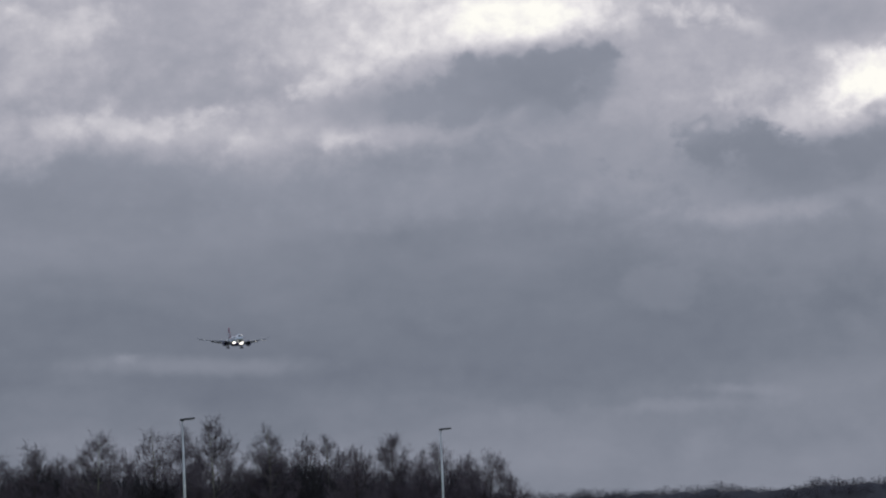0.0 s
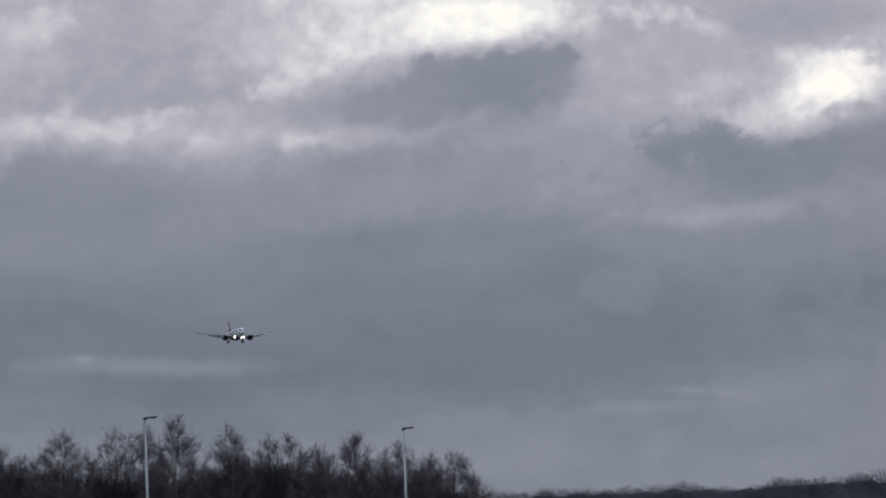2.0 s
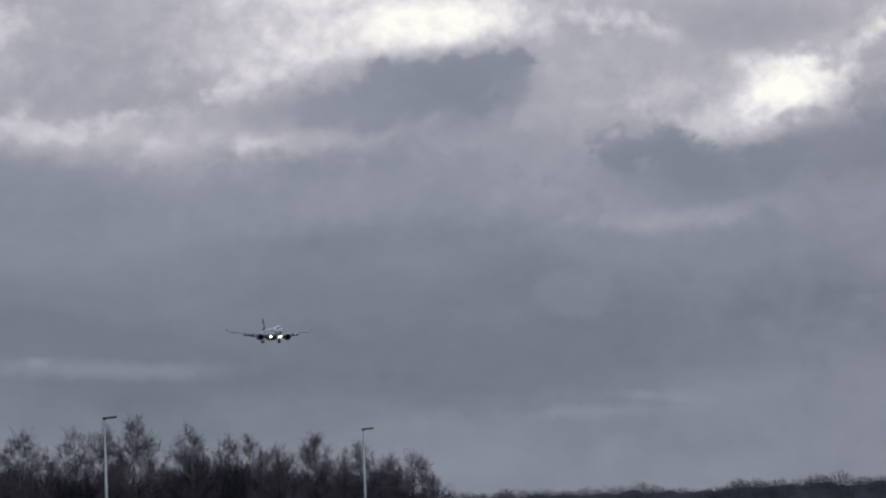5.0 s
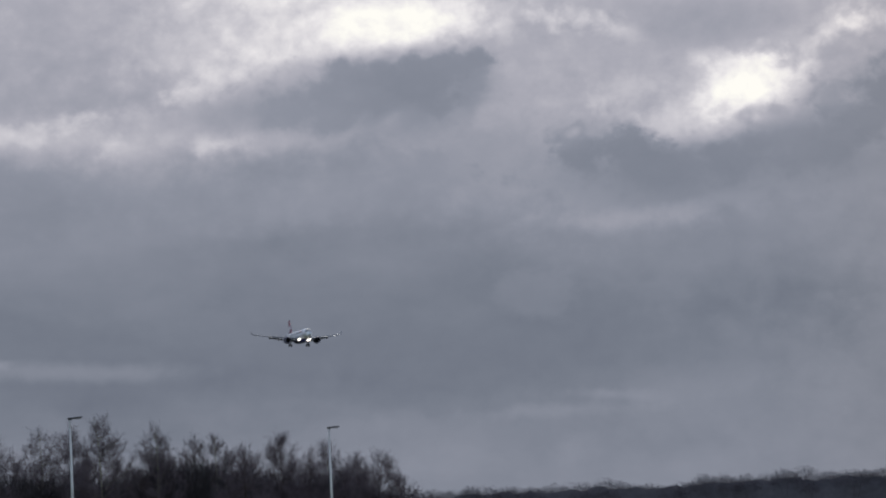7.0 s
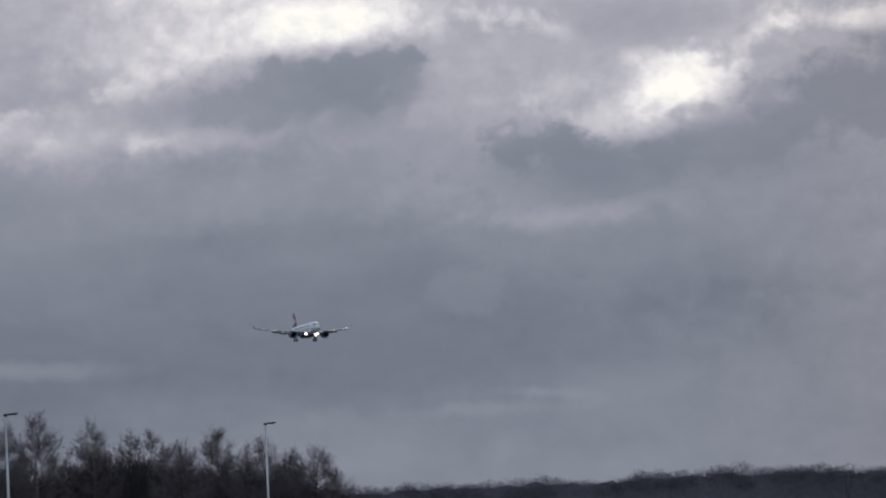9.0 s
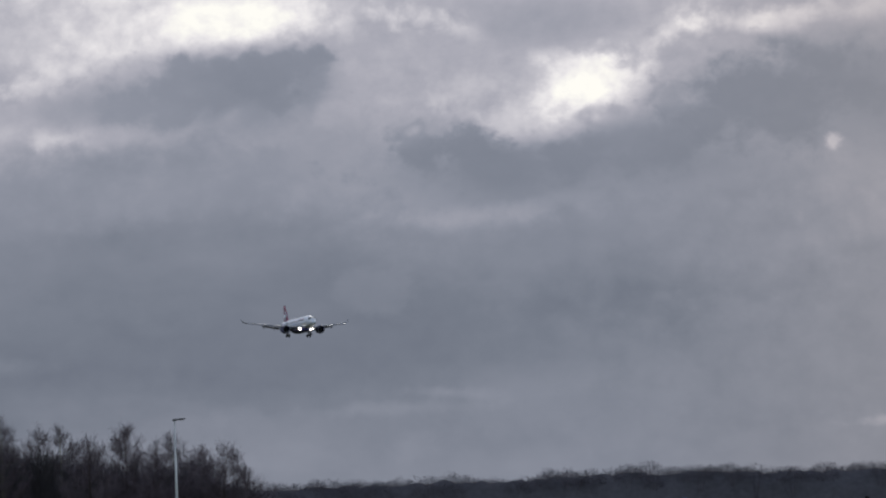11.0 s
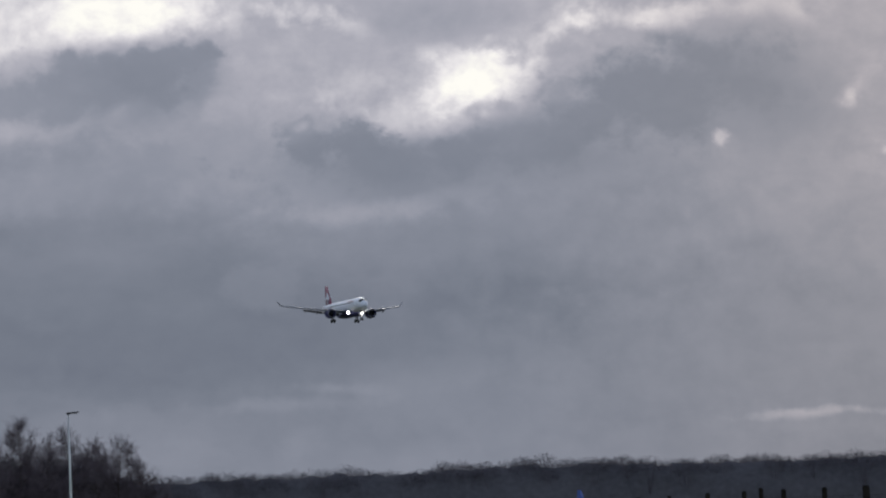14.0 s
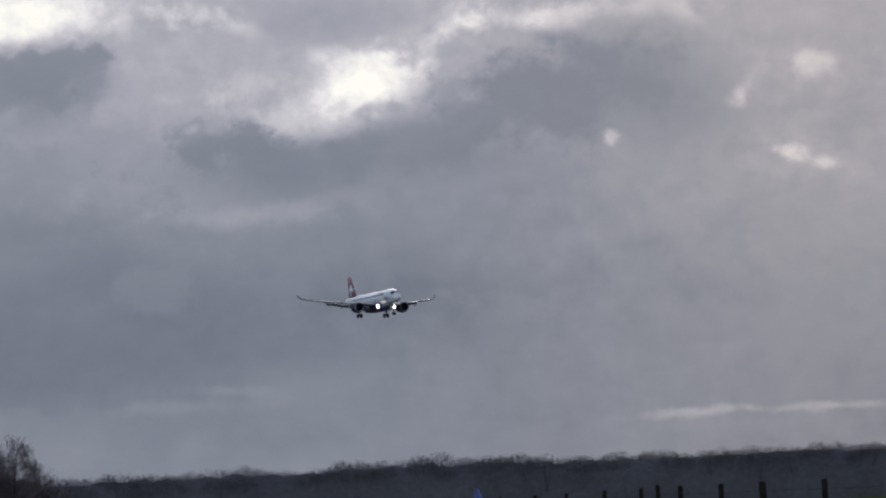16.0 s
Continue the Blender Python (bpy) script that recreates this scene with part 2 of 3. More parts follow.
# large break with a bright core
patch(-0.85, 7.92, 1.99, 1.04, 13, 205, 0.90, 0.78, 0.50)
patch(-1.57, 7.25, 0.95, 0.39, 23, 216, 0.80, 0.56, 0.70)
patch(0.58, 8.63, 2.59, 0.78, -2, 232, 0.90, 0.67, 0.30)
patch(0.02, 7.75, 1.12, 0.39, 3, 235, 0.85, 0.78, 0.40)
patch(1.16, 7.94, 1.30, 0.42, 1, 254, 1.00, 0.56, 0.30)
patch(2.77, 7.85, 0.21, 0.36, -2, 214, 0.70, 0.78, 0.60)
patch(3.94, 7.84, 0.74, 0.24, -10, 220, 0.90, 0.56, 0.70)
patch(4.62, 7.63, 0.42, 0.17, -27, 216, 0.80, 0.67, 0.70)
patch(5.92, 7.69, 1.04, 0.36, -2, 156, 0.75, 0.70, 0.40)
# white band
patch(-4.04, 6.34, 3.98, 0.35, -2, 186, 0.90, 0.90, 0.40)
patch(-6.28, 6.54, 0.52, 0.19, -2, 190, 0.80, 0.78, 0.90)
patch(-5.25, 6.46, 1.04, 0.21, -2, 202, 0.85, 0.67, 0.90)
patch(-3.86, 6.59, 0.45, 0.21, 18, 208, 0.85, 0.56, 0.70)
patch(-3.31, 6.23, 0.26, 0.17, 38, 200, 0.80, 0.67, 0.80)
patch(-2.73, 6.53, 0.17, 0.14, -42, 184, 0.60, 0.67, 0.80)
patch(-1.70, 6.19, 0.65, 0.21, 8, 202, 0.85, 0.67, 0.80)
patch(-0.83, 6.20, 0.61, 0.22, -2, 178, 0.60, 0.80, 0.80)
patch(-6.76, 6.25, 0.61, 0.52, -2, 174, 0.60, 0.80, 0.60)
# dark cloud before the large break
patch(0.46, 6.83, 1.95, 0.69, 2, 140, 0.95, 0.35, 0.45)
patch(1.65, 7.08, 1.12, 0.57, 4, 137, 0.90, 0.35, 0.60)
patch(2.25, 6.92, 0.42, 0.52, -22, 138, 0.80, 0.40, 0.40)
patch(1.37, 6.70, 1.04, 0.43, -2, 132, 0.60, 0.80, 0.40)
patch(-0.99, 6.63, 1.30, 0.33, 4, 146, 0.75, 0.80, 0.50)
patch(2.53, 6.44, 0.31, 0.38, 58, 170, 0.70, 0.50, 0.60)
patch(1.01, 6.44, 0.43, 0.19, 23, 162, 0.60, 0.70, 0.90)
patch(2.63, 5.83, 0.78, 0.52, -2, 155, 0.75, 0.60, 0.35)
patch(0.80, 5.60, 1.90, 0.61, -2, 143, 0.50, 0.90, 0.40)
# bright break round the sun
patch(6.04, 6.58, 1.99, 0.74, 19, 190, 0.85, 0.90, 0.60)
patch(6.13, 6.58, 1.30, 0.52, 22, 216, 0.85, 0.67, 0.60)
patch(5.16, 6.19, 0.78, 0.33, 9, 198, 0.80, 0.67, 0.80)
patch(4.66, 6.69, 0.52, 0.29, 7, 188, 0.70, 0.67, 0.90)
patch(4.22, 6.51, 0.29, 0.21, 27, 194, 0.80, 0.56, 0.90)
patch(6.84, 6.76, 0.65, 0.43, 7, 236, 0.85, 0.67, 0.70)
patch(6.40, 6.74, 0.74, 0.38, 27, 262, 1.00, 0.67, 0.45)
patch(6.24, 7.05, 0.52, 0.22, -3, 232, 0.70, 0.67, 0.70)
patch(5.84, 7.67, 1.30, 0.36, 5, 160, 0.80, 0.60, 0.40)
patch(4.34, 7.30, 0.69, 0.35, -3, 170, 0.60, 0.70, 0.50)
patch(7.56, 7.31, 0.69, 0.29, 39, 214, 0.85, 0.67, 0.70)
patch(8.18, 7.54, 0.29, 0.19, -23, 238, 0.85, 0.67, 0.80)
patch(8.88, 7.59, 0.61, 0.17, -3, 216, 0.85, 0.67, 0.70)
patch(9.58, 7.64, 0.69, 0.26, 3, 222, 0.85, 0.67, 0.70)
patch(10.63, 7.68, 1.30, 0.21, 2, 200, 0.80, 0.78, 0.60)
patch(11.45, 7.55, 0.31, 0.19, -33, 196, 0.70, 0.67, 0.80)
# dark cloud under and beside the sun
patch(9.17, 6.38, 2.08, 0.95, 5, 134, 0.95, 0.35, 0.50)
patch(10.65, 6.47, 1.38, 0.95, -18, 136, 0.80, 0.70, 0.40)
patch(7.78, 6.50, 0.35, 0.29, 37, 156, 0.60, 0.60, 0.80)
patch(6.47, 6.30, 0.29, 0.16, 27, 156, 0.70, 0.50, 0.90)
patch(6.43, 5.58, 3.29, 0.47, 1, 131, 0.90, 0.50, 0.60)
patch(4.45, 5.87, 1.12, 0.52, -13, 131, 0.90, 0.40, 0.65)
patch(7.05, 5.88, 1.12, 0.35, 7, 135, 0.80, 0.50, 0.40)
patch(5.29, 5.27, 1.04, 0.35, -3, 130, 0.70, 0.70, 0.40)
patch(3.81, 6.07, 0.31, 0.22, 27, 144, 0.60, 0.60, 0.70)
patch(5.00, 5.46, 1.86, 0.50, -2, 131, 0.80, 0.60, 0.45)
patch(3.80, 6.14, 0.16, 0.10, 18, 176, 0.70, 0.60, 0.90)
# small breaks
patch(10.23, 5.65, 0.24, 0.29, 37, 168, 0.60, 0.90, 1.30)
patch(10.22, 5.65, 0.13, 0.17, 37, 190, 0.80, 0.78, 1.30)
patch(12.34, 6.39, 0.43, 0.17, 39, 182, 0.80, 0.78, 0.80)
patch(12.18, 6.20, 0.10, 0.16, -18, 194, 0.70, 0.78, 0.80)
patch(13.35, 6.70, 0.86, 0.40, -3, 174, 0.60, 0.90, 0.80)
patch(13.21, 6.65, 0.17, 0.21, -3, 208, 0.85, 0.90, 0.70)
patch(13.49, 6.69, 0.29, 0.19, -3, 198, 0.80, 0.78, 0.80)
patch(13.01, 5.23, 0.95, 0.31, -7, 174, 0.70, 0.90, 0.70)
patch(12.89, 5.28, 0.33, 0.15, -11, 210, 0.90, 0.78, 1.20)
patch(13.41, 5.12, 0.26, 0.11, -7, 206, 0.85, 0.78, 0.80)
# streaks and faint heaps lower down
patch(4.58, 4.80, 1.30, 0.17, 1, 160, 0.80, 0.80, 0.35)
patch(5.96, 4.98, 0.61, 0.19, 10, 151, 0.60, 0.80, 0.70)
patch(3.02, 3.67, 0.78, 0.42, -2, 137, 0.60, 0.30, 0.30)
patch(1.23, 3.34, 2.25, 0.78, -2, 123, 0.50, 0.90, 0.40)
patch(2.84, 2.75, 2.85, 0.39, -2, 121, 0.50, 0.90, 0.40)
patch(-4.16, 2.78, 1.90, 0.15, -2, 138, 0.85, 0.70, 0.25)
patch(-5.17, 2.91, 0.19, 0.10, -2, 149, 0.70, 0.70, 0.60)
patch(-6.58, 2.29, 0.95, 0.29, -2, 129, 0.60, 0.70, 0.50)
patch(-0.34, 3.21, 0.48, 0.22, -2, 127, 0.50, 0.60, 0.60)
patch(3.32, 1.88, 1.38, 0.11, -0, 141, 0.70, 0.80, 0.50)
patch(1.08, 1.81, 0.61, 0.17, -2, 139, 0.60, 0.70, 0.60)
patch(2.05, 1.26, 0.39, 0.12, -14, 140, 0.60, 0.60, 0.60)
patch(3.60, 1.27, 0.39, 0.19, 8, 141, 0.60, 0.70, 0.60)
patch(4.14, 2.09, 0.61, 0.09, -3, 147, 0.70, 0.80, 0.50)
patch(11.33, 1.44, 0.86, 0.08, 2, 176, 0.90, 0.80, 0.70)
patch(13.22, 1.44, 1.47, 0.08, -1, 170, 0.80, 0.80, 0.70)
patch(12.01, 1.22, 2.16, 0.26, -3, 149, 0.50, 0.90, 0.50)
patch(11.81, 2.42, 0.61, 0.10, -3, 146, 0.50, 0.90, 0.50)


def cloud_backdrop():
    """A part of the far sky, round the camera's stand; its map is in degrees."""
    radius, verts, faces, maps = 4200.0, [], [], []
    azs = [-40 + i * 2 for i in range(46)]
    els = [-1.5 + i * 1.0 for i in range(18)]
    for el in els:
        for az in azs:
            a, e = radians(az), radians(el)
            verts.append((radius * math.cos(e) * math.sin(a), radius * math.cos(e) * math.cos(a), radius * math.sin(e)))
            maps.append((az, el))
    w = len(azs)
    for j in range(len(els) - 1):
        for i in range(w - 1):
            faces.append((j * w + i, j * w + i + 1, (j + 1) * w + i + 1, (j + 1) * w + i))
    ob = raw("backdrop", verts, faces, cloud_material(), smooth=True)
    layer = ob.data.uv_layers.new(name="UVMap")
    for loop in ob.data.loops:
        layer.data[loop.index].uv = maps[loop.vertex_index]
    ob.location = (0, 0, EYE)
    return tagged(ob, "grey broken winter cloud deck with bright gaps", "sky", kind="structure")


clouds = cloud_backdrop()


# ---- ground ----
def ground_sheet():
    rng = random.Random(4)
    verts, faces, steps = [(0, 0, 0)], [], 96
    radii = [4, 10, 20, 40, 70, 110, 170, 260, 400, 650, 1000, 1700, 2800, 4600]
    for r in radii:
        for i in range(steps):
            a = 2 * math.pi * i / steps
            verts.append((r * math.cos(a), r * math.sin(a), rng.uniform(-0.04, 0.02) if r > 6 else 0.0))
    for i in range(steps):
        faces.append((0, 1 + i, 1 + (i + 1) % steps))
    for j in range(len(radii) - 1):
        for i in range(steps):
            a, b = 1 + j * steps + i, 1 + j * steps + (i + 1) % steps
            faces.append((a, a + steps, b + steps, b))
    return tagged(raw("ground", verts, faces, GRASS, smooth=True), "flat rough grassland in dull winter green", "ground", kind="structure")


ground_sheet()


# ---- bare trees ----
def tubes(segments, sides=3):
    """Thin tapered bars, as arrays of (ax ay az ar bx by bz br)."""
    s = np.array(segments, dtype=float)
    a, ra, b, rb = s[:, 0:3], s[:, 3], s[:, 4:7], s[:, 7]
    d = b - a
    d /= np.maximum(np.linalg.norm(d, axis=1, keepdims=True), 1e-6)
    ref = np.where(np.abs(d[:, 2:3]) > 0.9, np.array([[1.0, 0, 0]]), np.array([[0, 0, 1.0]]))
    u = np.cross(d, ref)
    u /= np.linalg.norm(u, axis=1, keepdims=True)
    v = np.cross(d, u)
    verts = np.empty((len(s), 2 * sides, 3))
    for i in range(sides):
        c, e = math.cos(2 * math.pi * i / sides), math.sin(2 * math.pi * i / sides)
        way = c * u + e * v
        verts[:, i], verts[:, sides + i] = a + way * ra[:, None], b + way * rb[:, None]
    first = np.arange(len(s))[:, None] * 2 * sides
    faces = np.concatenate([first + np.array([[i, (i + 1) % sides, sides + (i + 1) % sides, sides + i]]) for i in range(sides)])
    return verts.reshape(-1, 3).tolist(), faces.tolist()


def limb(out, rng, start, way, length, radius, kinks, wander, rise, taper=0.75):
    """A crooked tapering limb in short pieces; returns the points along it."""
    p, d, points = Vector(start), Vector(way).normalized(), []
    for k in range(kinks):
        d = (d + Vector((rng.gauss(0, wander), rng.gauss(0, wander), rng.gauss(0, wander) + rise))).normalized()
        q = p + d * (length / kinks)
        r0, r1 = radius * (1 - taper * k / kinks), radius * (1 - taper * (k + 1) / kinks)
        out.append((*p, r0, *q, r1))
        points.append((q.copy(), d.copy(), r1, (k + 1) / kinks))
        p = q
    return points


def bare_wood(seed, height, radius, limbs, low, widest, twigs):
    """The bars of a leafless tree with rising limbs inside an egg-shaped crown: stout wood and twigs apart."""
    rng = np.random.default_rng(seed)
    wood = []
    trunk = limb(wood, random.Random(seed), (0, 0, -0.1), (0, 0, 1), height * 0.97, 0.011 * height, 14, 0.03, 0.06, 0.92)
    line = np.array([[0, 0, -0.1]] + [tuple(q[0]) for q in trunk])
    spine = np.linspace(0, 1, len(line))

    def reach(f):
        """The crown's half width at a share of the height."""
        g = np.clip((f - low) / (1 - low), 0.0, 1.0)
        up = np.clip((g - widest) / (1 - widest), 0, 1)
        down = np.clip((widest - g) / widest, 0, 1)
        return radius * np.clip(1 - up ** 1.6, 0.03, 1) ** 0.85 * (1 - 0.45 * down ** 2)

    # limbs leave the trunk, bend upwards and end near the crown's skin
    f0 = low + (0.93 - low) * (np.arange(limbs) + rng.random(limbs)) / limbs
    turn = np.arange(limbs) * 2.4 + rng.normal(scale=0.5, size=limbs)
    foot = np.column_stack([np.interp(f0, spine, line[:, k]) for k in range(3)])
    f1 = np.minimum(f0 + rng.uniform(0.10, 0.26, limbs) * (1.15 - f0), 0.99)
    out = reach(f1) * rng.uniform(0.62, 1.12, limbs)
    steps, chains = 7, []
    for k in range(steps + 1):
        u = k / steps
        p = np.column_stack([np.cos(turn) * out * u ** 0.9, np.sin(turn) * out * u ** 0.9, (f1 - f0) * height * u ** 1.35])
        p = foot + p + rng.normal(scale=0.09, size=(limbs, 3)) * (0 < k)
        chains.append(p)
    thick = 0.014 + 0.024 * (1 - f0)
    for k in range(steps):
        r0, r1 = thick * (1 - 0.75 * k / steps), thick * (1 - 0.75 * (k + 1) / steps)
        wood.extend(np.hstack([chains[k], r0[:, None], chains[k + 1], r1[:, None]]).tolist())
    chains = np.array(chains)

    def shoots(a, d, length, r, spread, rise):
        """One shoot from each point, near the given way, bent upwards."""
        w = d + rng.normal(scale=spread, size=d.shape)
        w[:, 2] += rise
        w /= np.linalg.norm(w, axis=1, keepdims=True)
        e = a + w * length[:, None]
        return np.hstack([a, np.full((len(a), 1), r), e, np.full((len(a), 1), r * 0.6)]), e, w

    # shoots upon limbs, twigs upon shoots, fine ends upon twigs
    n1 = limbs * 28
    which, u = rng.choice(limbs, n1, p=(out + 0.1) / (out + 0.1).sum()), rng.uniform(0.15, 1.0, n1)
    k = np.minimum((u * steps).astype(int), steps - 1)
    a = chains[k, which] + (chains[k + 1, which] - chains[k, which]) * (u * steps - k)[:, None]
    d = chains[k + 1, which] - chains[k, which]
    d /= np.linalg.norm(d, axis=1, keepdims=True)
    one, e1, w1 = shoots(a, d, rng.uniform(0.35, 0.8, n1) * (0.35 + 0.28 * out[which]), 0.011, 0.55, 0.3)
    n2 = int(twigs * 0.4)
    j = rng.integers(0, n1, n2)
    two, e2, w2 = shoots(one[j, 0:3] + (e1[j] - one[j, 0:3]) * rng.uniform(0.3, 1, (n2, 1)), w1[j], rng.uniform(0.3, 0.85, n2), 0.0085, 0.55, 0.25)
    n3 = int(twigs * 0.6)
    j = rng.integers(0, n2, n3)
    three, _, _ = shoots(two[j, 0:3] + (e2[j] - two[j, 0:3]) * rng.uniform(0.3, 1, (n3, 1)), w2[j], rng.uniform(0.25, 0.65, n3), 0.007, 0.55, 0.2)
    fine = np.vstack([one, two, three])
    wood = np.array(wood)
    k = height / max(wood[:, 6].max(), fine[:, 6].max())
    for bars in (wood, fine):
        bars[:, [2, 6]] *= k
    return wood, fine


def brush(seed, wide, tall, count):
    """A tangle of thin stems that fork upwards from the ground, rounded on top."""
    rng = np.random.default_rng(seed)
    spots = rng.normal(size=(count, 2)) * 0.5
    reach = np.clip(1.05 - 0.55 * (spots ** 2).sum(axis=1), 0.35, 1.05)
    low = rng.uniform(0, 0.9, count) ** 0.8 * reach
    start = np.column_stack([spots * wide, low * tall])
    way = np.column_stack([spots * 0.5 + rng.normal(scale=0.35, size=(count, 2)), np.ones(count)])
    way /= np.linalg.norm(way, axis=1, keepdims=True)
    stop = start + way * rng.uniform(0.6, 1.8, size=(count, 1))
    return np.hstack([start, np.full((count, 1), 0.024), stop, np.full((count, 1), 0.011)])


def bare_tree(seed, azimuth, distance, height, radius, label, bark=BARK, limbs=40, low=0.15, widest=0.35, twigs=7000):
    x, y = at(azimuth, distance)
    tree = tagged(new("bare_tree"), label, "tree", "bare trees in the row")
    tree.location = (x, y, 0)
    wood, fine = bare_wood(seed, height, radius, limbs, low, widest, twigs)
    v, f = tubes(wood, 5)
    raw("trunk", v, f, bark, tree, "straight trunk with rising limbs", True)
    v, f = tubes(fine, 3)
    raw("crown", v, f, TWIGS, tree, "leafless crown of fine twigs")
    return tree


def top(elevation, distance):
    return EYE + distance * math.tan(radians(elevation))


SLENDER = "slender leafless tree with a narrow twiggy crown"
BROAD = "leafless tree with a broad open crown"
DENSE = "leafless tree with a dense dark crown"


def row_tree(seed, az, el, dist, radius, look_of, bark, limbs, low, widest, twigs):
    """A tree of the row, by its azimuth and the elevation of its top."""
    bare_tree(seed, az, dist, top(el + 0.03, dist), radius * 1.3, look_of, bark, limbs, low, widest * 0.8, int(twigs * 1.35))


row_tree(100, -7.00, 1.80, 352, 2.6, DENSE, BARK, 40, 0.15, 0.40, 6500)
row_tree(101, -6.38, 1.88, 350, 2.5, DENSE, BARK, 46, 0.15, 0.45, 7000)
row_tree(102, -5.47, 2.02, 346, 2.7, DENSE, PALE_BARK, 50, 0.15, 0.45, 8500)
row_tree(116, -5.95, 1.66, 362, 2.0, BROAD, BARK, 30, 0.20, 0.40, 4500)
row_tree(117, -4.98, 1.72, 364, 2.0, BROAD, BARK, 30, 0.20, 0.40, 4000)
row_tree(103, -4.56, 2.00, 356, 2.4, BROAD, PALE_BARK, 34, 0.25, 0.50, 4200)
row_tree(104, -4.14, 2.06, 362, 2.0, BROAD, BARK, 34, 0.25, 0.50, 5500)
row_tree(105, -3.62, 2.18, 348, 2.6, DENSE, PALE_BARK, 52, 0.15, 0.45, 8500)
row_tree(106, -2.80, 2.02, 350, 2.3, DENSE, PALE_BARK, 52, 0.12, 0.40, 8500)
row_tree(107, -2.33, 1.84, 355, 1.5, SLENDER, BARK, 28, 0.22, 0.50, 4000)
row_tree(108, -1.98, 1.82, 360, 1.9, SLENDER, PALE_BARK, 34, 0.22, 0.50, 5500)
row_tree(109, -1.42, 1.66, 345, 2.3, DENSE, BARK, 44, 0.15, 0.50, 7500)
row_tree(110, -0.90, 1.80, 352, 2.2, DENSE, BARK, 48, 0.14, 0.35, 8000)
row_tree(111, -0.50, 1.55, 348, 1.7, SLENDER, BARK, 36, 0.15, 0.50, 5500)
row_tree(112, -0.10, 1.66, 356, 1.9, BROAD, PALE_BARK, 26, 0.25, 0.55, 3500)
row_tree(113, 0.16, 1.50, 350, 2.1, DENSE, BARK, 42, 0.12, 0.55, 6500)
row_tree(114, 0.56, 1.47, 346, 2.6, BROAD, BARK, 44, 0.10, 0.50, 6500)
row_tree(115, 0.92, 1.12, 345, 1.9, BROAD, BARK, 34, 0.10, 0.45, 4500)

# a second, lower row stands behind
for k in range(16):
    rng = random.Random(200 + k)
    az = -7.1 + k * 0.47 + rng.uniform(-0.12, 0.12)
    dist = rng.uniform(366, 380)
    bare_tree(230 + k, az, dist, top(1.58 - 0.07 * max(0, az + 3) + rng.uniform(-0.12, 0.12), dist), rng.uniform(2.3, 3.0), DENSE, twigs=3400, limbs=34, low=0.2, widest=0.5)

# thicket at the trees' feet
for k in range(34):
    rng = random.Random(300 + k)
    az = -7.2 + k * 0.24 + rng.uniform(-0.1, 0.1)
    dist = rng.uniform(352, 366)
    tall = rng.uniform(8.4, 11.2) if az < -1.5 else rng.uniform(7.0, 9.0) if az < 0.2 else rng.uniform(4.6, 6.0)
    shrub = tagged(new("shrub"), "tangled leafless shrub under the tree row", "shrub", "shrubs under the tree row")
    shrub.location = (*at(az, dist), 0)
    for _ in range(4):
        stem = []
        limb(stem, rng, (rng.gauss(0, 0.3), rng.gauss(0, 0.3), -0.1), (rng.gauss(0, 0.25), rng.gauss(0, 0.25), 1), tall * rng.uniform(0.6, 0.9), 0.06, 6, 0.12, 0.08)
        v, f = tubes(stem, 4)
        raw("stem", v, f, BARK, shrub)
    v, f = tubes(brush(k, rng.uniform(2.3, 3.2), tall, 3000), 3)
    raw("brushwood", v, f, SCRUB, shrub, "tangle of thin dark twigs")


# ---- far wood ----
def crest(az):
    """How high the far wood stands, in metres, along its line."""
    return 14.2 + 0.9 * noise.noise((az * 0.9, 0.3, 0)) + 0.9 * noise.noise((az * 2.4, 5.1, 0)) - 0.17 * max(0, az - 7)


def far_wood():
    """Many leafless crowns, each a dome of short fine twigs over a few limbs."""
    rng = np.random.default_rng(77)
    bars = []
    for row, (dist, wanted) in enumerate(((886, 520), (900, 520), (918, 420))):
        az = -9.0 + row * 0.11
        while az < 19.0:
            h = crest(az) * rng.uniform(0.90, 1.03) * dist / 900 + (rng.random() < 0.1) * 0.9
            x, y = at(az, dist + rng.uniform(-6, 6))
            wide, tall = rng.uniform(2.4, 4.6), rng.uniform(2.4, 3.8)
            mid = h - tall
            count = int(wanted * wide / 3.4)
            u = rng.normal(size=(count, 3))
            u[:, 2] = np.abs(u[:, 2]) - 0.25
            u /= np.linalg.norm(u, axis=1, keepdims=True)
            u *= rng.uniform(0.2, 1.0, size=(count, 1)) ** 0.5
            a = u * np.array([wide, wide, tall * 0.94]) + np.array([x, y, mid])
            way = u * np.array([1, 1, 0.8]) + rng.normal(scale=0.6, size=(count, 3)) + np.array([0, 0, 0.2])
            way /= np.linalg.norm(way, axis=1, keepdims=True)
            b = a + way * rng.uniform(0.25, 0.65, size=(count, 1))
            bars.append(np.hstack([a, np.full((count, 1), 0.036), b, np.full((count, 1), 0.02)]))
            ends = np.array([x, y, mid]) + rng.normal(size=(7, 3)) * np.array([wide * 0.4, wide * 0.4, tall * 0.2]) + np.array([0, 0, tall * 0.4])
            feet = np.tile(np.array([[x, y, h * 0.3]]), (7, 1))
            bars.append(np.hstack([feet, np.full((7, 1), 0.09), ends, np.full((7, 1), 0.03)]))
            az += rng.uniform(0.22, 0.40)
    v, f = tubes(np.vstack(bars), 3)
    tagged(raw("far_wood", v, f, FAR_TWIGS), "distant belt of leafless winter woodland", "woodland", kind="stuff")


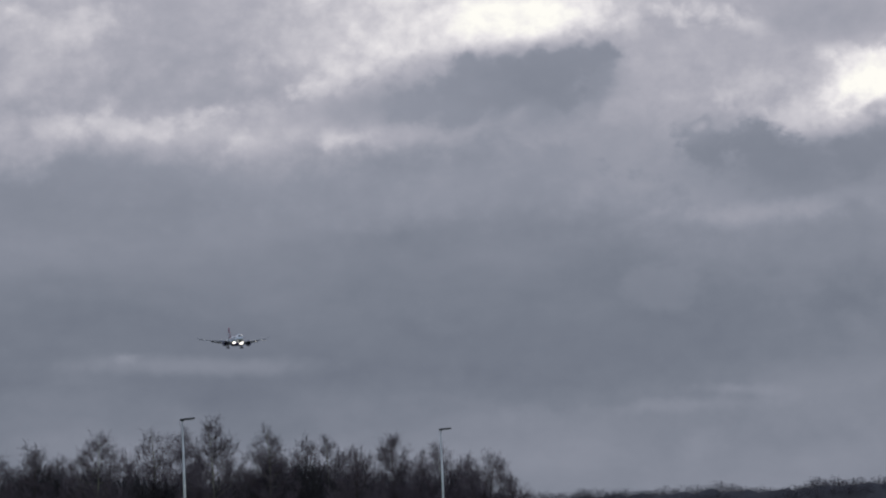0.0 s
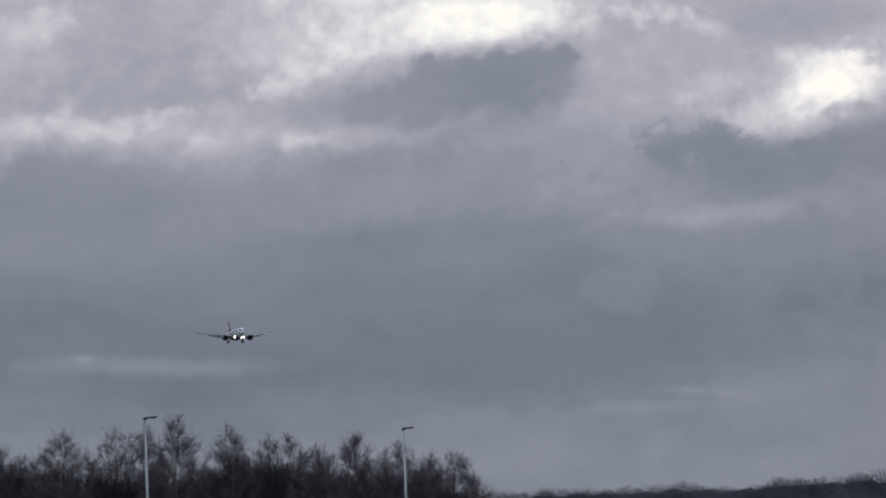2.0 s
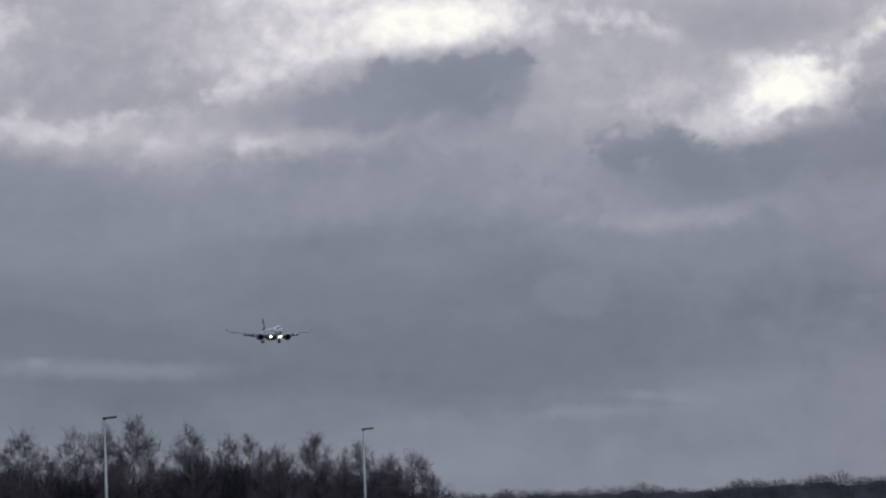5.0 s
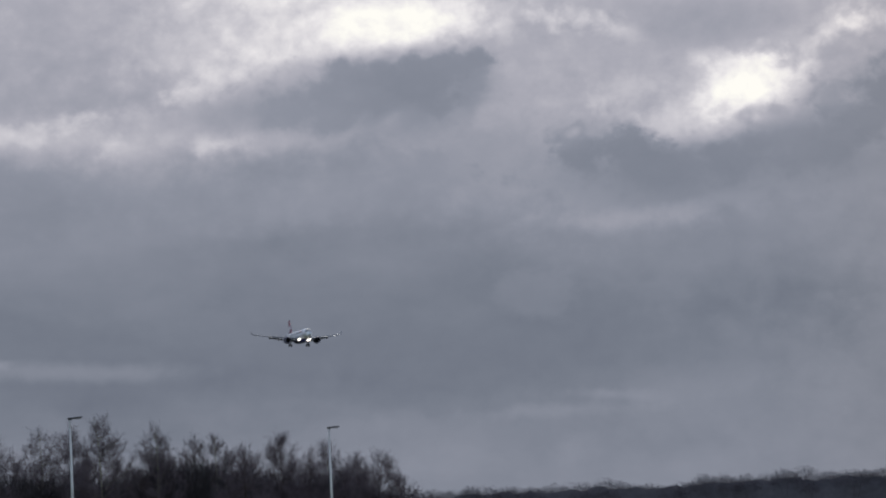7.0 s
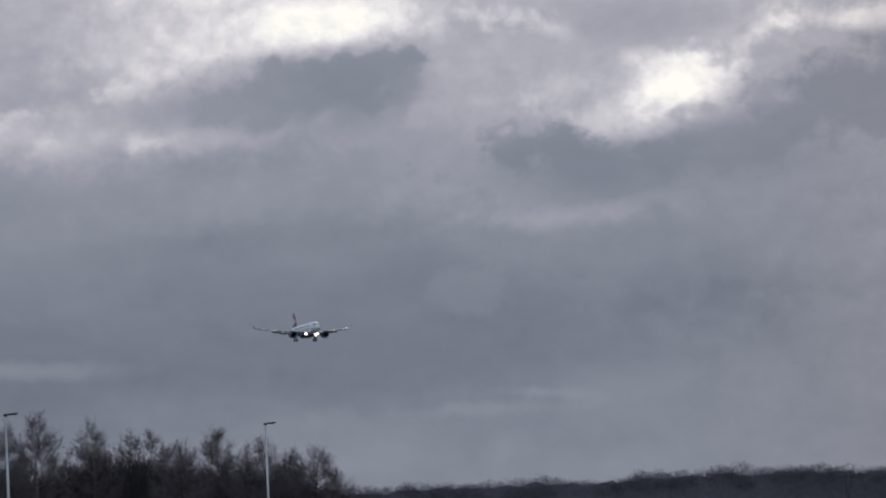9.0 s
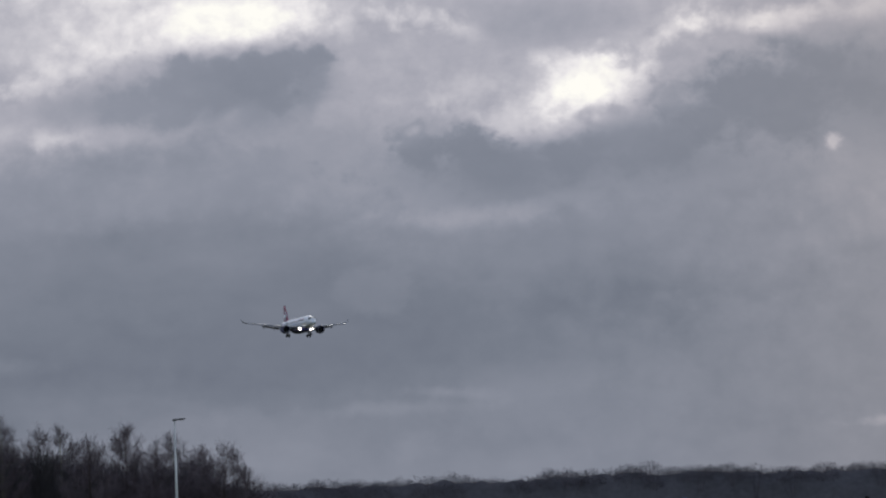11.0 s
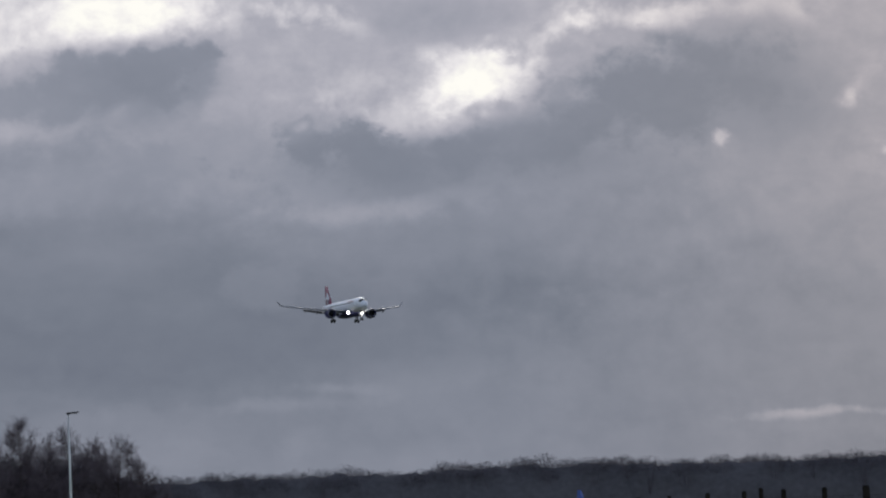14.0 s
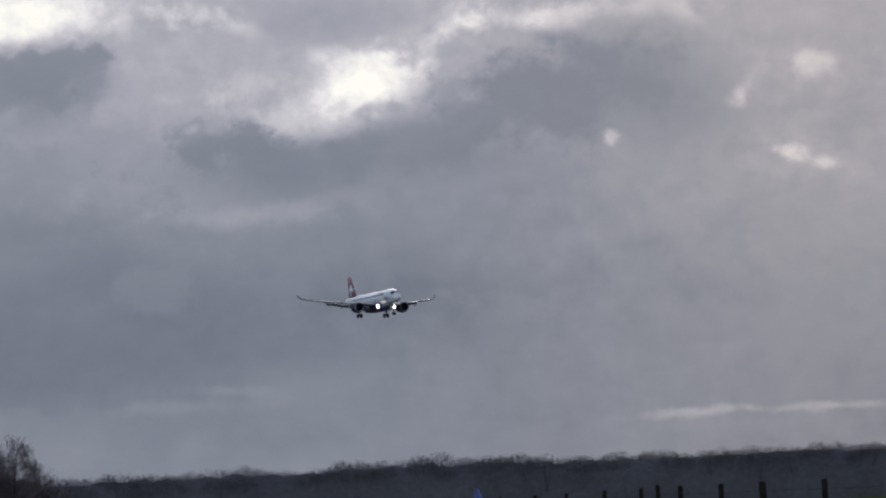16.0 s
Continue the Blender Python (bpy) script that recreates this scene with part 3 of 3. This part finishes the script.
def far_thicket():
    """The close wall of stems and brush inside the far wood."""
    verts, faces = [], []
    n = 900
    levels = (0.0, 0.25, 0.5, 0.7, 0.85, 1.0)
    for i in range(n):
        az = -10 + 30 * i / (n - 1)
        for j, lv in enumerate(levels):
            h = crest(az) * 0.855 * lv * (1 + 0.05 * noise.noise((az * 5, lv * 2, 0)) + 0.03 * noise.noise((az * 13, lv * 3, 2)))
            d = 878 + 10 * lv * lv + 1.2 * noise.noise((az * 5, lv * 5, 4)) + 0.6 * noise.noise((az * 14, lv * 14, 7))
            verts.append((*at(az, d), h))
        verts.append((*at(az, 960), crest(az) * 0.5))
        verts.append((*at(az, 960), 0.0))
    k = len(levels) + 2
    for i in range(n - 1):
        for j in range(k - 1):
            faces.append((i * k + j, (i + 1) * k + j, (i + 1) * k + j + 1, i * k + j + 1))
    tagged(raw("far_thicket", verts, faces, FAR_FLOOR, smooth=True), "dark undergrowth inside the distant woodland, tinted bluish for haze", "woodland", kind="stuff")


far_wood()
far_thicket()


# ---- street lamps ----
def street_lamp(azimuth, distance, height, turn):
    lamp = tagged(new("street_lamp"), "tall galvanised street lamp with a flat dark head", "street lamp", "street lamps before the trees")
    lamp.location = (*at(azimuth, distance), 0)
    lamp.rotation_euler = (0, 0, radians(turn))
    part("base_plate", slab((-0.24, -0.24, 0.0), (0.24, 0.24, 0.04), 0.01), GALVANISED, lamp)
    part("pole", spin([(0.03, 0.15), (0.5, 0.148), (0.52, 0.14), (height * 0.5, 0.105), (height - 0.12, 0.06)], "z", 14), GALVANISED, lamp)
    part("service_door", slab((-0.05, -0.155, 0.7), (0.05, -0.13, 1.2), 0.008), GALVANISED, lamp)
    part("spigot", beam((-0.10, 0, height - 0.10), (0.20, 0, height - 0.04), 0.055, 0.05, 10), LAMP_DARK, lamp)
    head = rings([[(x, y * w, height + dz + 0.06 * x + t) for y, t in ((-1, 0.0), (-0.75, 0.075), (0.75, 0.075), (1, 0.0), (0.8, -0.045), (-0.8, -0.045))] for x, w, dz in ((-0.16, 0.08, -0.02), (0.02, 0.13, -0.01), (0.25, 0.2, 0.0), (0.8, 0.21, 0.0), (0.94, 0.16, 0.0))])
    lantern = part("lantern", head, LAMP_DARK, lamp, "flat dark grey lamp head", False)
    part("lens", slab((0.28, -0.15, height - 0.05), (0.78, 0.15, height - 0.015), 0.006), LENS_GLASS, lantern, "clear flat lens")
    return lamp


street_lamp(-4.085, 285, top(2.095, 285), 4)
street_lamp(-0.147, 333, top(1.795, 333), 6)


# ---- fence ----
def fence():
    rail = tagged(new("fence"), "old wire fence on uneven dark wooden posts", "fence")
    rng = random.Random(9)
    spots = [(13.9, 50, 0.20), (12.88, 55, 0.20), (11.98, 60, 0.20), (11.31, 64, 0.195), (10.69, 68, 0.195), (10.36, 71, 0.225), (10.09, 74, 0.185), (9.53, 79, 0.185), (8.98, 85, 0.165), (8.48, 91, 0.165), (7.97, 98, 0.165), (7.45, 106, 0.13), (6.9, 115, 0.12)]
    tops = []
    for k, (az, d, el) in enumerate(spots):
        x, y = at(az, d)
        h, r = top(el, d), (0.062 if k == 2 else 0.046)
        bm = spin([(-0.2, r * 1.05), (h * 0.5, r), (h - 0.03, r * 0.97), (h, r * 0.8)], "z", 9)
        for v in bm.verts:
            v.co += Vector((rng.uniform(-0.006, 0.006), rng.uniform(-0.006, 0.006), rng.uniform(-0.012, 0.012) if v.co.z > h - 0.05 else 0))
        ob = part("post", bm, POST_WOOD, rail, smooth=False)
        ob.location, ob.rotation_euler = (x, y, 0), (rng.gauss(0, 0.012), rng.gauss(0, 0.018), rng.uniform(0, 6))
        tops.append((x, y, h))
    for share in (0.35, 0.65, 0.92):
        for a, b in zip(tops, tops[1:]):
            part("wire", beam((a[0], a[1], a[2] * share), (b[0], b[1], b[2] * share), 0.0018, 0.0018, 4), WIRE, rail)
    return rail


fence()


def draped_sheet(azimuth, distance, height):
    """A sheet of blue plastic blown against a stake."""
    stake = tagged(new("plastic_sheet"), "crumpled blue plastic sheet snagged on a stake", "plastic sheet")
    stake.location = (*at(azimuth, distance), 0)
    part("stake", spin([(-0.1, 0.035), (height - 0.02, 0.03), (height, 0.02)], "z", 8), POST_WOOD, stake)
    rng = random.Random(2)
    loops = []
    for j in range(9):
        f = j / 8
        loops.append([((0.04 + 0.18 * f) * math.cos(a) * (1 + 0.25 * math.sin(3 * a + 2 * f)) + 0.05 * f, (0.04 + 0.12 * f) * math.sin(a) + rng.uniform(-0.012, 0.012), height + 0.03 - 0.72 * f + rng.uniform(-0.02, 0.02)) for a in [2 * math.pi * i / 18 for i in range(18)]])
    part("sheet", rings(loops), TARP, stake, "crumpled blue plastic", False)


draped_sheet(7.60, 100, top(0.29, 100))


# ---- the airliner ----
# its own space: x ahead to the nose, y to its left wing, z up, from midway between the engine intakes
def wing_section(x, y, z, chord, thick):
    """A closed wing section, from the leading edge at x back to x - chord."""
    shape = ((0, 0), (0.04, 0.45), (0.15, 0.85), (0.35, 1.0), (0.65, 0.65), (1.0, 0.03), (0.65, -0.3), (0.35, -0.55), (0.12, -0.5), (0.03, -0.3))
    return [(x - chord * s, y, z + chord * thick * t * 0.55) for s, t in shape]


def fuselage_loop(x, rw, rh, zc, steps=28):
    return [(x, rw * math.cos(2 * math.pi * i / steps), zc + rh * math.sin(2 * math.pi * i / steps)) for i in range(steps)]


def airliner():
    plane = tagged(new("airliner"), "white twin-engined airliner with red fin, wheels and flaps down", "aeroplane")
    zc = 1.95
    hull = [(13.0, 0.05, 0.05, -0.55), (12.9, 0.35, 0.33, -0.52), (12.5, 0.75, 0.74, -0.42), (11.9, 1.08, 1.10, -0.28), (11.0, 1.38, 1.45, -0.12), (9.8, 1.60, 1.70, -0.03), (8.2, 1.74, 1.84, 0), (5.0, 1.75, 1.85, 0), (-4.0, 1.75, 1.85, 0), (-10.0, 1.75, 1.85, 0), (-14.0, 1.62, 1.68, 0.16), (-18.0, 1.28, 1.30, 0.50), (-22.0, 0.78, 0.80, 0.92), (-24.6, 0.36, 0.40, 1.22), (-25.6, 0.12, 0.16, 1.34)]
    body = part("fuselage", rings([fuselage_loop(x, w, h, zc + dz) for x, w, h, dz in hull]), PAINT, plane, "smooth white fuselage")

    # cockpit panes lie just proud of the nose
    def nose_at(x):
        for (x0, w0, h0, d0), (x1, w1, h1, d1) in zip(hull, hull[1:]):
            if x0 >= x >= x1:
                f = (x0 - x) / (x0 - x1)
                return w0 + (w1 - w0) * f, h0 + (h1 - h0) * f, zc + d0 + (d1 - d0) * f
    for a0, a1 in ((60, 88), (28, 57), (92, 120), (123, 152)):
        bm = bmesh.new()
        grid = []
        for i in range(5):
            row = []
            for j in range(4):
                x = 12.0 - 1.05 * j / 3 + (0.0 if 60 < (a0 + a1) / 2 < 120 else -0.15)
                w, h, c = nose_at(x)
                a = radians(a0 + (a1 - a0) * i / 4)
                row.append(bm.verts.new((x, (w + 0.02) * math.cos(a), c + (h + 0.02) * math.sin(a))))
            grid.append(row)
        for i in range(4):
            for j in range(3):
                bm.faces.new((grid[i][j], grid[i + 1][j], grid[i + 1][j + 1], grid[i][j + 1]))
        part("cockpit_window", bm, GLASS, body, "dark cockpit glass")
    # cabin windows and doors along both flanks
    for side in (1, -1):
        for k in range(30):
            x = 7.4 - k * 0.78
            bm = slab((x - 0.13, side * 1.70 - 0.045, zc + 0.42), (x + 0.13, side * 1.70 + 0.045, zc + 0.78), 0.05)
            part("cabin_window", bm, GLASS, body, smooth=False)
        for x in (8.9, -15.0):
            w = 1.70 if x > 0 else 1.50
            part("door", slab((x - 0.42, side * w - 0.06, zc - 0.62), (x + 0.42, side * w + 0.06, zc + 0.95), 0.04), PAINT, body)
        # the airline's title, as plain bars
        for k in range(5):
            x = 6.9 - k * 1.0
            part("title_bar", slab((x - 0.30, side * 1.56 - 0.03, zc + 0.92), (x + 0.30, side * 1.56 + 0.03, zc + 1.04), 0.01), STRIPE, body, "red painted bar")
    # a white belly, coloured dark blue-grey to paint in the underside's shade
    part("belly_fairing", rings([[(x, w * math.cos(2 * math.pi * i / 20), -0.30 + h * math.sin(2 * math.pi * i / 20)) for i in range(20)] for x, w, h in ((5.2, 0.5, 0.2), (4.2, 1.65, 0.62), (2.0, 2.0, 0.78), (-5.0, 2.0, 0.80), (-8.0, 1.5, 0.6), (-9.5, 0.4, 0.2))]), NACELLE_PAINT_BELLY_SHADE, plane, "belly fairing, dark blue-grey in place of its shade")

    for side in (1, -1):
        # wing from root to tip: leading edge x, y, z, chord, thickness
        rows = ((3.6, 1.2, 0.40, 7.6, 0.11), (1.6, 4.2, 0.72, 5.6, 0.09), (-0.4, 7.2, 1.08, 4.2, 0.08), (-4.0, 12.2, 1.76, 2.9, 0.075), (-7.2, 16.4, 2.45, 1.8, 0.075))
        wing = part("wing", rings([wing_section(x, side * y, z, c, t) for x, y, z, c, t in rows]), WING_GREY, plane, "swept grey wing")
        part("winglet", rings([wing_section(x, side * y, z, c, 0.09) for x, y, z, c in ((-7.2, 16.4, 2.45, 1.8), (-7.9, 16.95, 2.68, 1.45), (-8.7, 17.35, 3.10, 1.05), (-9.8, 17.75, 3.90, 0.45))]), WING_GREY, wing, "upturned wing tip")
        # slats ahead of the leading edge, flaps lowered behind
        for (x0, y0, z0), (x1, y1, z1) in (((3.0, 2.4, 0.45), (2.0, 4.4, 0.65)), ((0.6, 6.5, 0.90), (-2.5, 10.4, 1.40)), ((-2.7, 10.6, 1.44), (-6.6, 15.9, 2.27))):
            part("slat", rings([[(x + 0.30, side * y, z - 0.20), (x + 0.18, side * y, z + 0.02), (x - 0.25, side * y, z + 0.22), (x - 0.15, side * y, z + 0.08), (x + 0.05, side * y, z - 0.16)] for x, y, z in ((x0, y0, z0), (x1, y1, z1))]), FLAP_GREY, wing)
        for (x0, y0, z0, c0), (x1, y1, z1, c1) in (((-3.7, 2.0, 0.28, 1.7), (-4.1, 6.2, 0.70, 1.4)), ((-4.2, 6.4, 0.73, 1.35), (-6.1, 11.4, 1.45, 0.95))):
            part("flap", rings([[(x, side * y, z), (x - c * 0.3, side * y, z + 0.08), (x - c * 0.85, side * y, z - c * 0.30), (x - c * 0.82, side * y, z - c * 0.36), (x - c * 0.15, side * y, z - 0.16)] for x, y, z, c in ((x0, y0, z0, c0), (x1, y1, z1, c1))]), FLAP_GREY, wing, "lowered grey flap")
        for x, y, z, s in ((-3.0, 4.0, 0.24, 1.0), (-3.9, 8.0, 0.80, 0.85), (-5.2, 11.0, 1.22, 0.7)):
            part("flap_fairing", rings([[(x + s * u, side * y + s * 0.20 * r * math.cos(a), z - s * (0.12 + dz) + s * 0.28 * r * math.sin(a)) for a in [2 * math.pi * i / 10 for i in range(10)]] for u, r, dz in ((1.1, 0.1, 0), (0.6, 0.8, 0.05), (-0.4, 1.0, 0.15), (-1.4, 0.7, 0.5), (-2.2, 0.1, 0.8))]), FLAP_GREY, wing)
        part("aileron", rings([wing_section(x, side * y, z, c, 0.06) for x, y, z, c in ((-5.95, 11.8, 1.70, 0.75), (-8.15, 15.6, 2.30, 0.5))]), WING_GREY, wing)
        # engine
        y = side * 5.65
        engine = tagged(new("engine"), "large dark turbofan nacelle")
        engine.parent = plane
        part("nacelle", spin([(1.25, 0.98), (1.32, 1.08), (1.15, 1.22), (0.4, 1.36), (-0.8, 1.33), (-2.0, 1.12), (-2.4, 1.0), (-2.35, 0.95), (-1.0, 0.95), (0.6, 0.95), (1.25, 0.98)], "x", 28, (0, y, 0), False), NACELLE_PAINT_BELLY_SHADE, engine, "dark blue-grey cowling")
        part("intake_lip", spin([(1.22, 0.965), (1.35, 1.0), (1.37, 1.05), (1.30, 1.14), (1.16, 1.225), (1.15, 1.20), (1.24, 1.05)], "x", 28, (0, y, 0), False), LIP, engine, "bright metal intake lip")
        part("fan", spin([(0.55, 0.05), (0.50, 0.30), (0.35, 0.34), (0.30, 0.94), (0.22, 0.94), (0.20, 0.05)], "x", 28, (0, y, 0)), FAN, engine, "dark fan disc")
        part("core_nozzle", spin([(-1.8, 0.75), (-2.6, 0.62), (-3.2, 0.45), (-3.7, 0.12)], "x", 20, (0, y, 0)), LIP, engine, "metal exhaust core")
        part("pylon", rings([[(x, y + side * w, z0), (x, y - side * w, z0), (x, y - side * w, z1), (x, y + side * w, z1)] for x, w, z0, z1 in ((0.3, 0.05, 1.15, 1.28), (-0.8, 0.18, 0.9, 1.15), (-2.5, 0.18, 0.5, 0.9), (-3.6, 0.06, 0.5, 0.75))]), NACELLE_PAINT_BELLY_SHADE, engine)
        # tailplane
        part("tailplane", rings([wing_section(x, side * yy, z, c, 0.10) for x, yy, z, c in ((-19.2, 0.5, 2.25, 3.9), (-23.2, 6.2, 2.85, 1.5))]), WING_GREY, plane, "grey tailplane")
        # landing light in the wing root
        bay = part("landing_light", spin([(4.05, 0.05), (4.12, 0.40), (4.16, 0.48), (4.10, 0.50), (3.7, 0.3)], "x", 18, (0, side * 2.05, -0.05)), LIP, plane, "landing light bowl")
        part("bulb", spin([(4.22, 0.02), (4.20, 0.24 - 0.04 * side), (4.15, 0.34 - 0.06 * side), (4.08, 0.34 - 0.06 * side)], "x", 18, (0, side * 2.05, -0.05)), LANDING, bay, "glaring white bulb")
        # main wheels
        gear = tagged(new("main_gear"), "main undercarriage leg with twin wheels")
        gear.parent = plane
        y = side * 3.36
        part("leg", beam((-5.3, y, 0.1), (-5.5, y, -1.75), 0.17, 0.12, 10), STRUT, gear)
        part("drag_brace", beam((-5.45, y, -0.9), (-5.2, y - side * 1.5, 0.0), 0.08, 0.07, 8), STRUT, gear)
        part("gear_door", slab((-6.1, y + side * 0.16, -1.0), (-4.9, y + side * 0.24, 0.1), 0.02), WING_GREY, gear)
        part("axle", beam((-5.5, y - 0.5, -1.72), (-5.5, y + 0.5, -1.72), 0.07, 0.07, 8), STRUT, gear)
        for s in (-1, 1):
            yy = y + s * 0.42
            wheel = part("wheel", spin([(-0.19, 0.30), (-0.19, 0.48), (-0.12, 0.54), (0.12, 0.54), (0.19, 0.48), (0.19, 0.30)], "y", 20, (-5.5, yy, -1.72)), TYRE, gear, "black tyre")
            part("hub", spin([(-0.15, 0.02), (-0.17, 0.27), (0.17, 0.27), (0.15, 0.02)], "y", 14, (-5.5, yy, -1.72)), STRUT, wheel)

    gear = tagged(new("nose_gear"), "nose undercarriage leg with twin wheels")
    gear.parent = plane
    part("leg", beam((9.4, 0, -0.2), (9.6, 0, -2.15), 0.14, 0.10, 10), STRUT, gear)
    part("drag_brace", beam((9.5, 0, -1.0), (8.2, 0, -0.35), 0.06, 0.06, 8), STRUT, gear)
    bowl = part("landing_light", spin([(9.72, 0.10), (9.86, 0.30), (9.90, 0.34), (9.84, 0.35), (9.6, 0.2)], "x", 18, (0, 0, -0.65)), LIP, gear, "landing light bowl")
    part("bulb", spin([(9.95, 0.02), (9.94, 0.18), (9.90, 0.29), (9.85, 0.29)], "x", 18, (0, 0, -0.65)), LANDING, bowl, "glaring white bulb")
    part("axle", beam((9.6, -0.3, -2.15), (9.6, 0.3, -2.15), 0.05, 0.05, 8), STRUT, gear)
    for s in (-1, 1):
        part("gear_door", slab((8.6, s * 0.42 - 0.03, -0.95), (10.0, s * 0.42 + 0.03, -0.25), 0.02), PAINT, gear)
        wheel = part("wheel", spin([(-0.11, 0.2), (-0.11, 0.34), (-0.06, 0.38), (0.06, 0.38), (0.11, 0.34), (0.11, 0.2)], "y", 18, (9.6, s * 0.24, -2.15)), TYRE, gear, "black tyre")
        part("hub", spin([(-0.1, 0.02), (-0.1, 0.19), (0.1, 0.19), (0.1, 0.02)], "y", 12, (9.6, s * 0.24, -2.15)), STRUT, wheel)

    # fin with rudder, and a plain cross painted on each side
    def fin_row(x, z, c, t):
        return [(x, 0, z), (x - 0.15 * c, t, z), (x - 0.5 * c, t * 0.9, z), (x - c, 0.02, z), (x - c, -0.02, z), (x - 0.5 * c, -t * 0.9, z), (x - 0.15 * c, -t, z)]
    fin = part("fin", rings([fin_row(-15.2, 3.1, 6.6, 0.05), fin_row(-16.8, 3.6, 5.4, 0.24), fin_row(-19.2, 6.3, 3.3, 0.2), fin_row(-21.1, 8.9, 1.8, 0.12)]), FIN_RED, plane, "red swept fin")
    part("rudder", rings([[(-22.1 + dx, 0.06, z), (-22.7 + dx, 0.02, z), (-22.7 + dx, -0.02, z), (-22.1 + dx, -0.06, z)] for dx, z in ((0.0, 3.8), (-0.75, 8.8))]), FIN_RED, fin)
    for s in (-1, 1):
        part("cross_bar", slab((-22.2, s * 0.195 - 0.02, 5.0), (-18.9, s * 0.195 + 0.02, 5.9), 0.01), PAINT, fin, "white painted bar")
        part("cross_post", slab((-21.2, s * 0.205 - 0.02, 4.1), (-20.0, s * 0.205 + 0.02, 6.8), 0.01), PAINT, fin, "white painted bar")
    return plane


liner = airliner()

# seconds, place of the airliner on its approach
FLIGHT = [
    (0.0, -101.40, 1806.57, 103.65), (1.0, -89.60, 1749.10, 101.30), (2.0, -77.75, 1691.70, 98.55),
    (3.0, -65.22, 1634.28, 95.57), (4.0, -51.89, 1576.89, 91.90), (6.5, -19.14, 1433.36, 81.29),
    (7.0, -12.25, 1404.66, 78.90), (8.0, 0.65, 1347.22, 75.12), (10.5, 31.75, 1203.62, 67.34),
    (11.0, 38.15, 1174.92, 65.40), (12.0, 50.00, 1117.48, 62.64), (13.0, 62.16, 1060.07, 59.50),
    (14.0, 73.94, 1002.69, 56.95), (15.0, 85.71, 945.34, 54.10), (16.0, 97.44, 888.02, 50.82),
]
HEADING, NOSE_UP, BANK = 13.2, 0.0, -1.0


def motions():
    walk(liner, [(t, pose(x, y, z, 0, 0, HEADING - 90) @ pose(0, 0, 0, BANK, -NOSE_UP, 0)) for t, x, y, z in FLIGHT])
    # the cloud deck drifts slowly across the far sky
    walk(clouds, [(t, pose(0, 0, EYE, 0, 0, 0.0320 * (t - 8)) @ pose(0, 0, 0, -0.01556 * (t - 8), 0, 0)) for t in (0.0, 4.0, 8.0, 12.0, 16.0)])


motions()
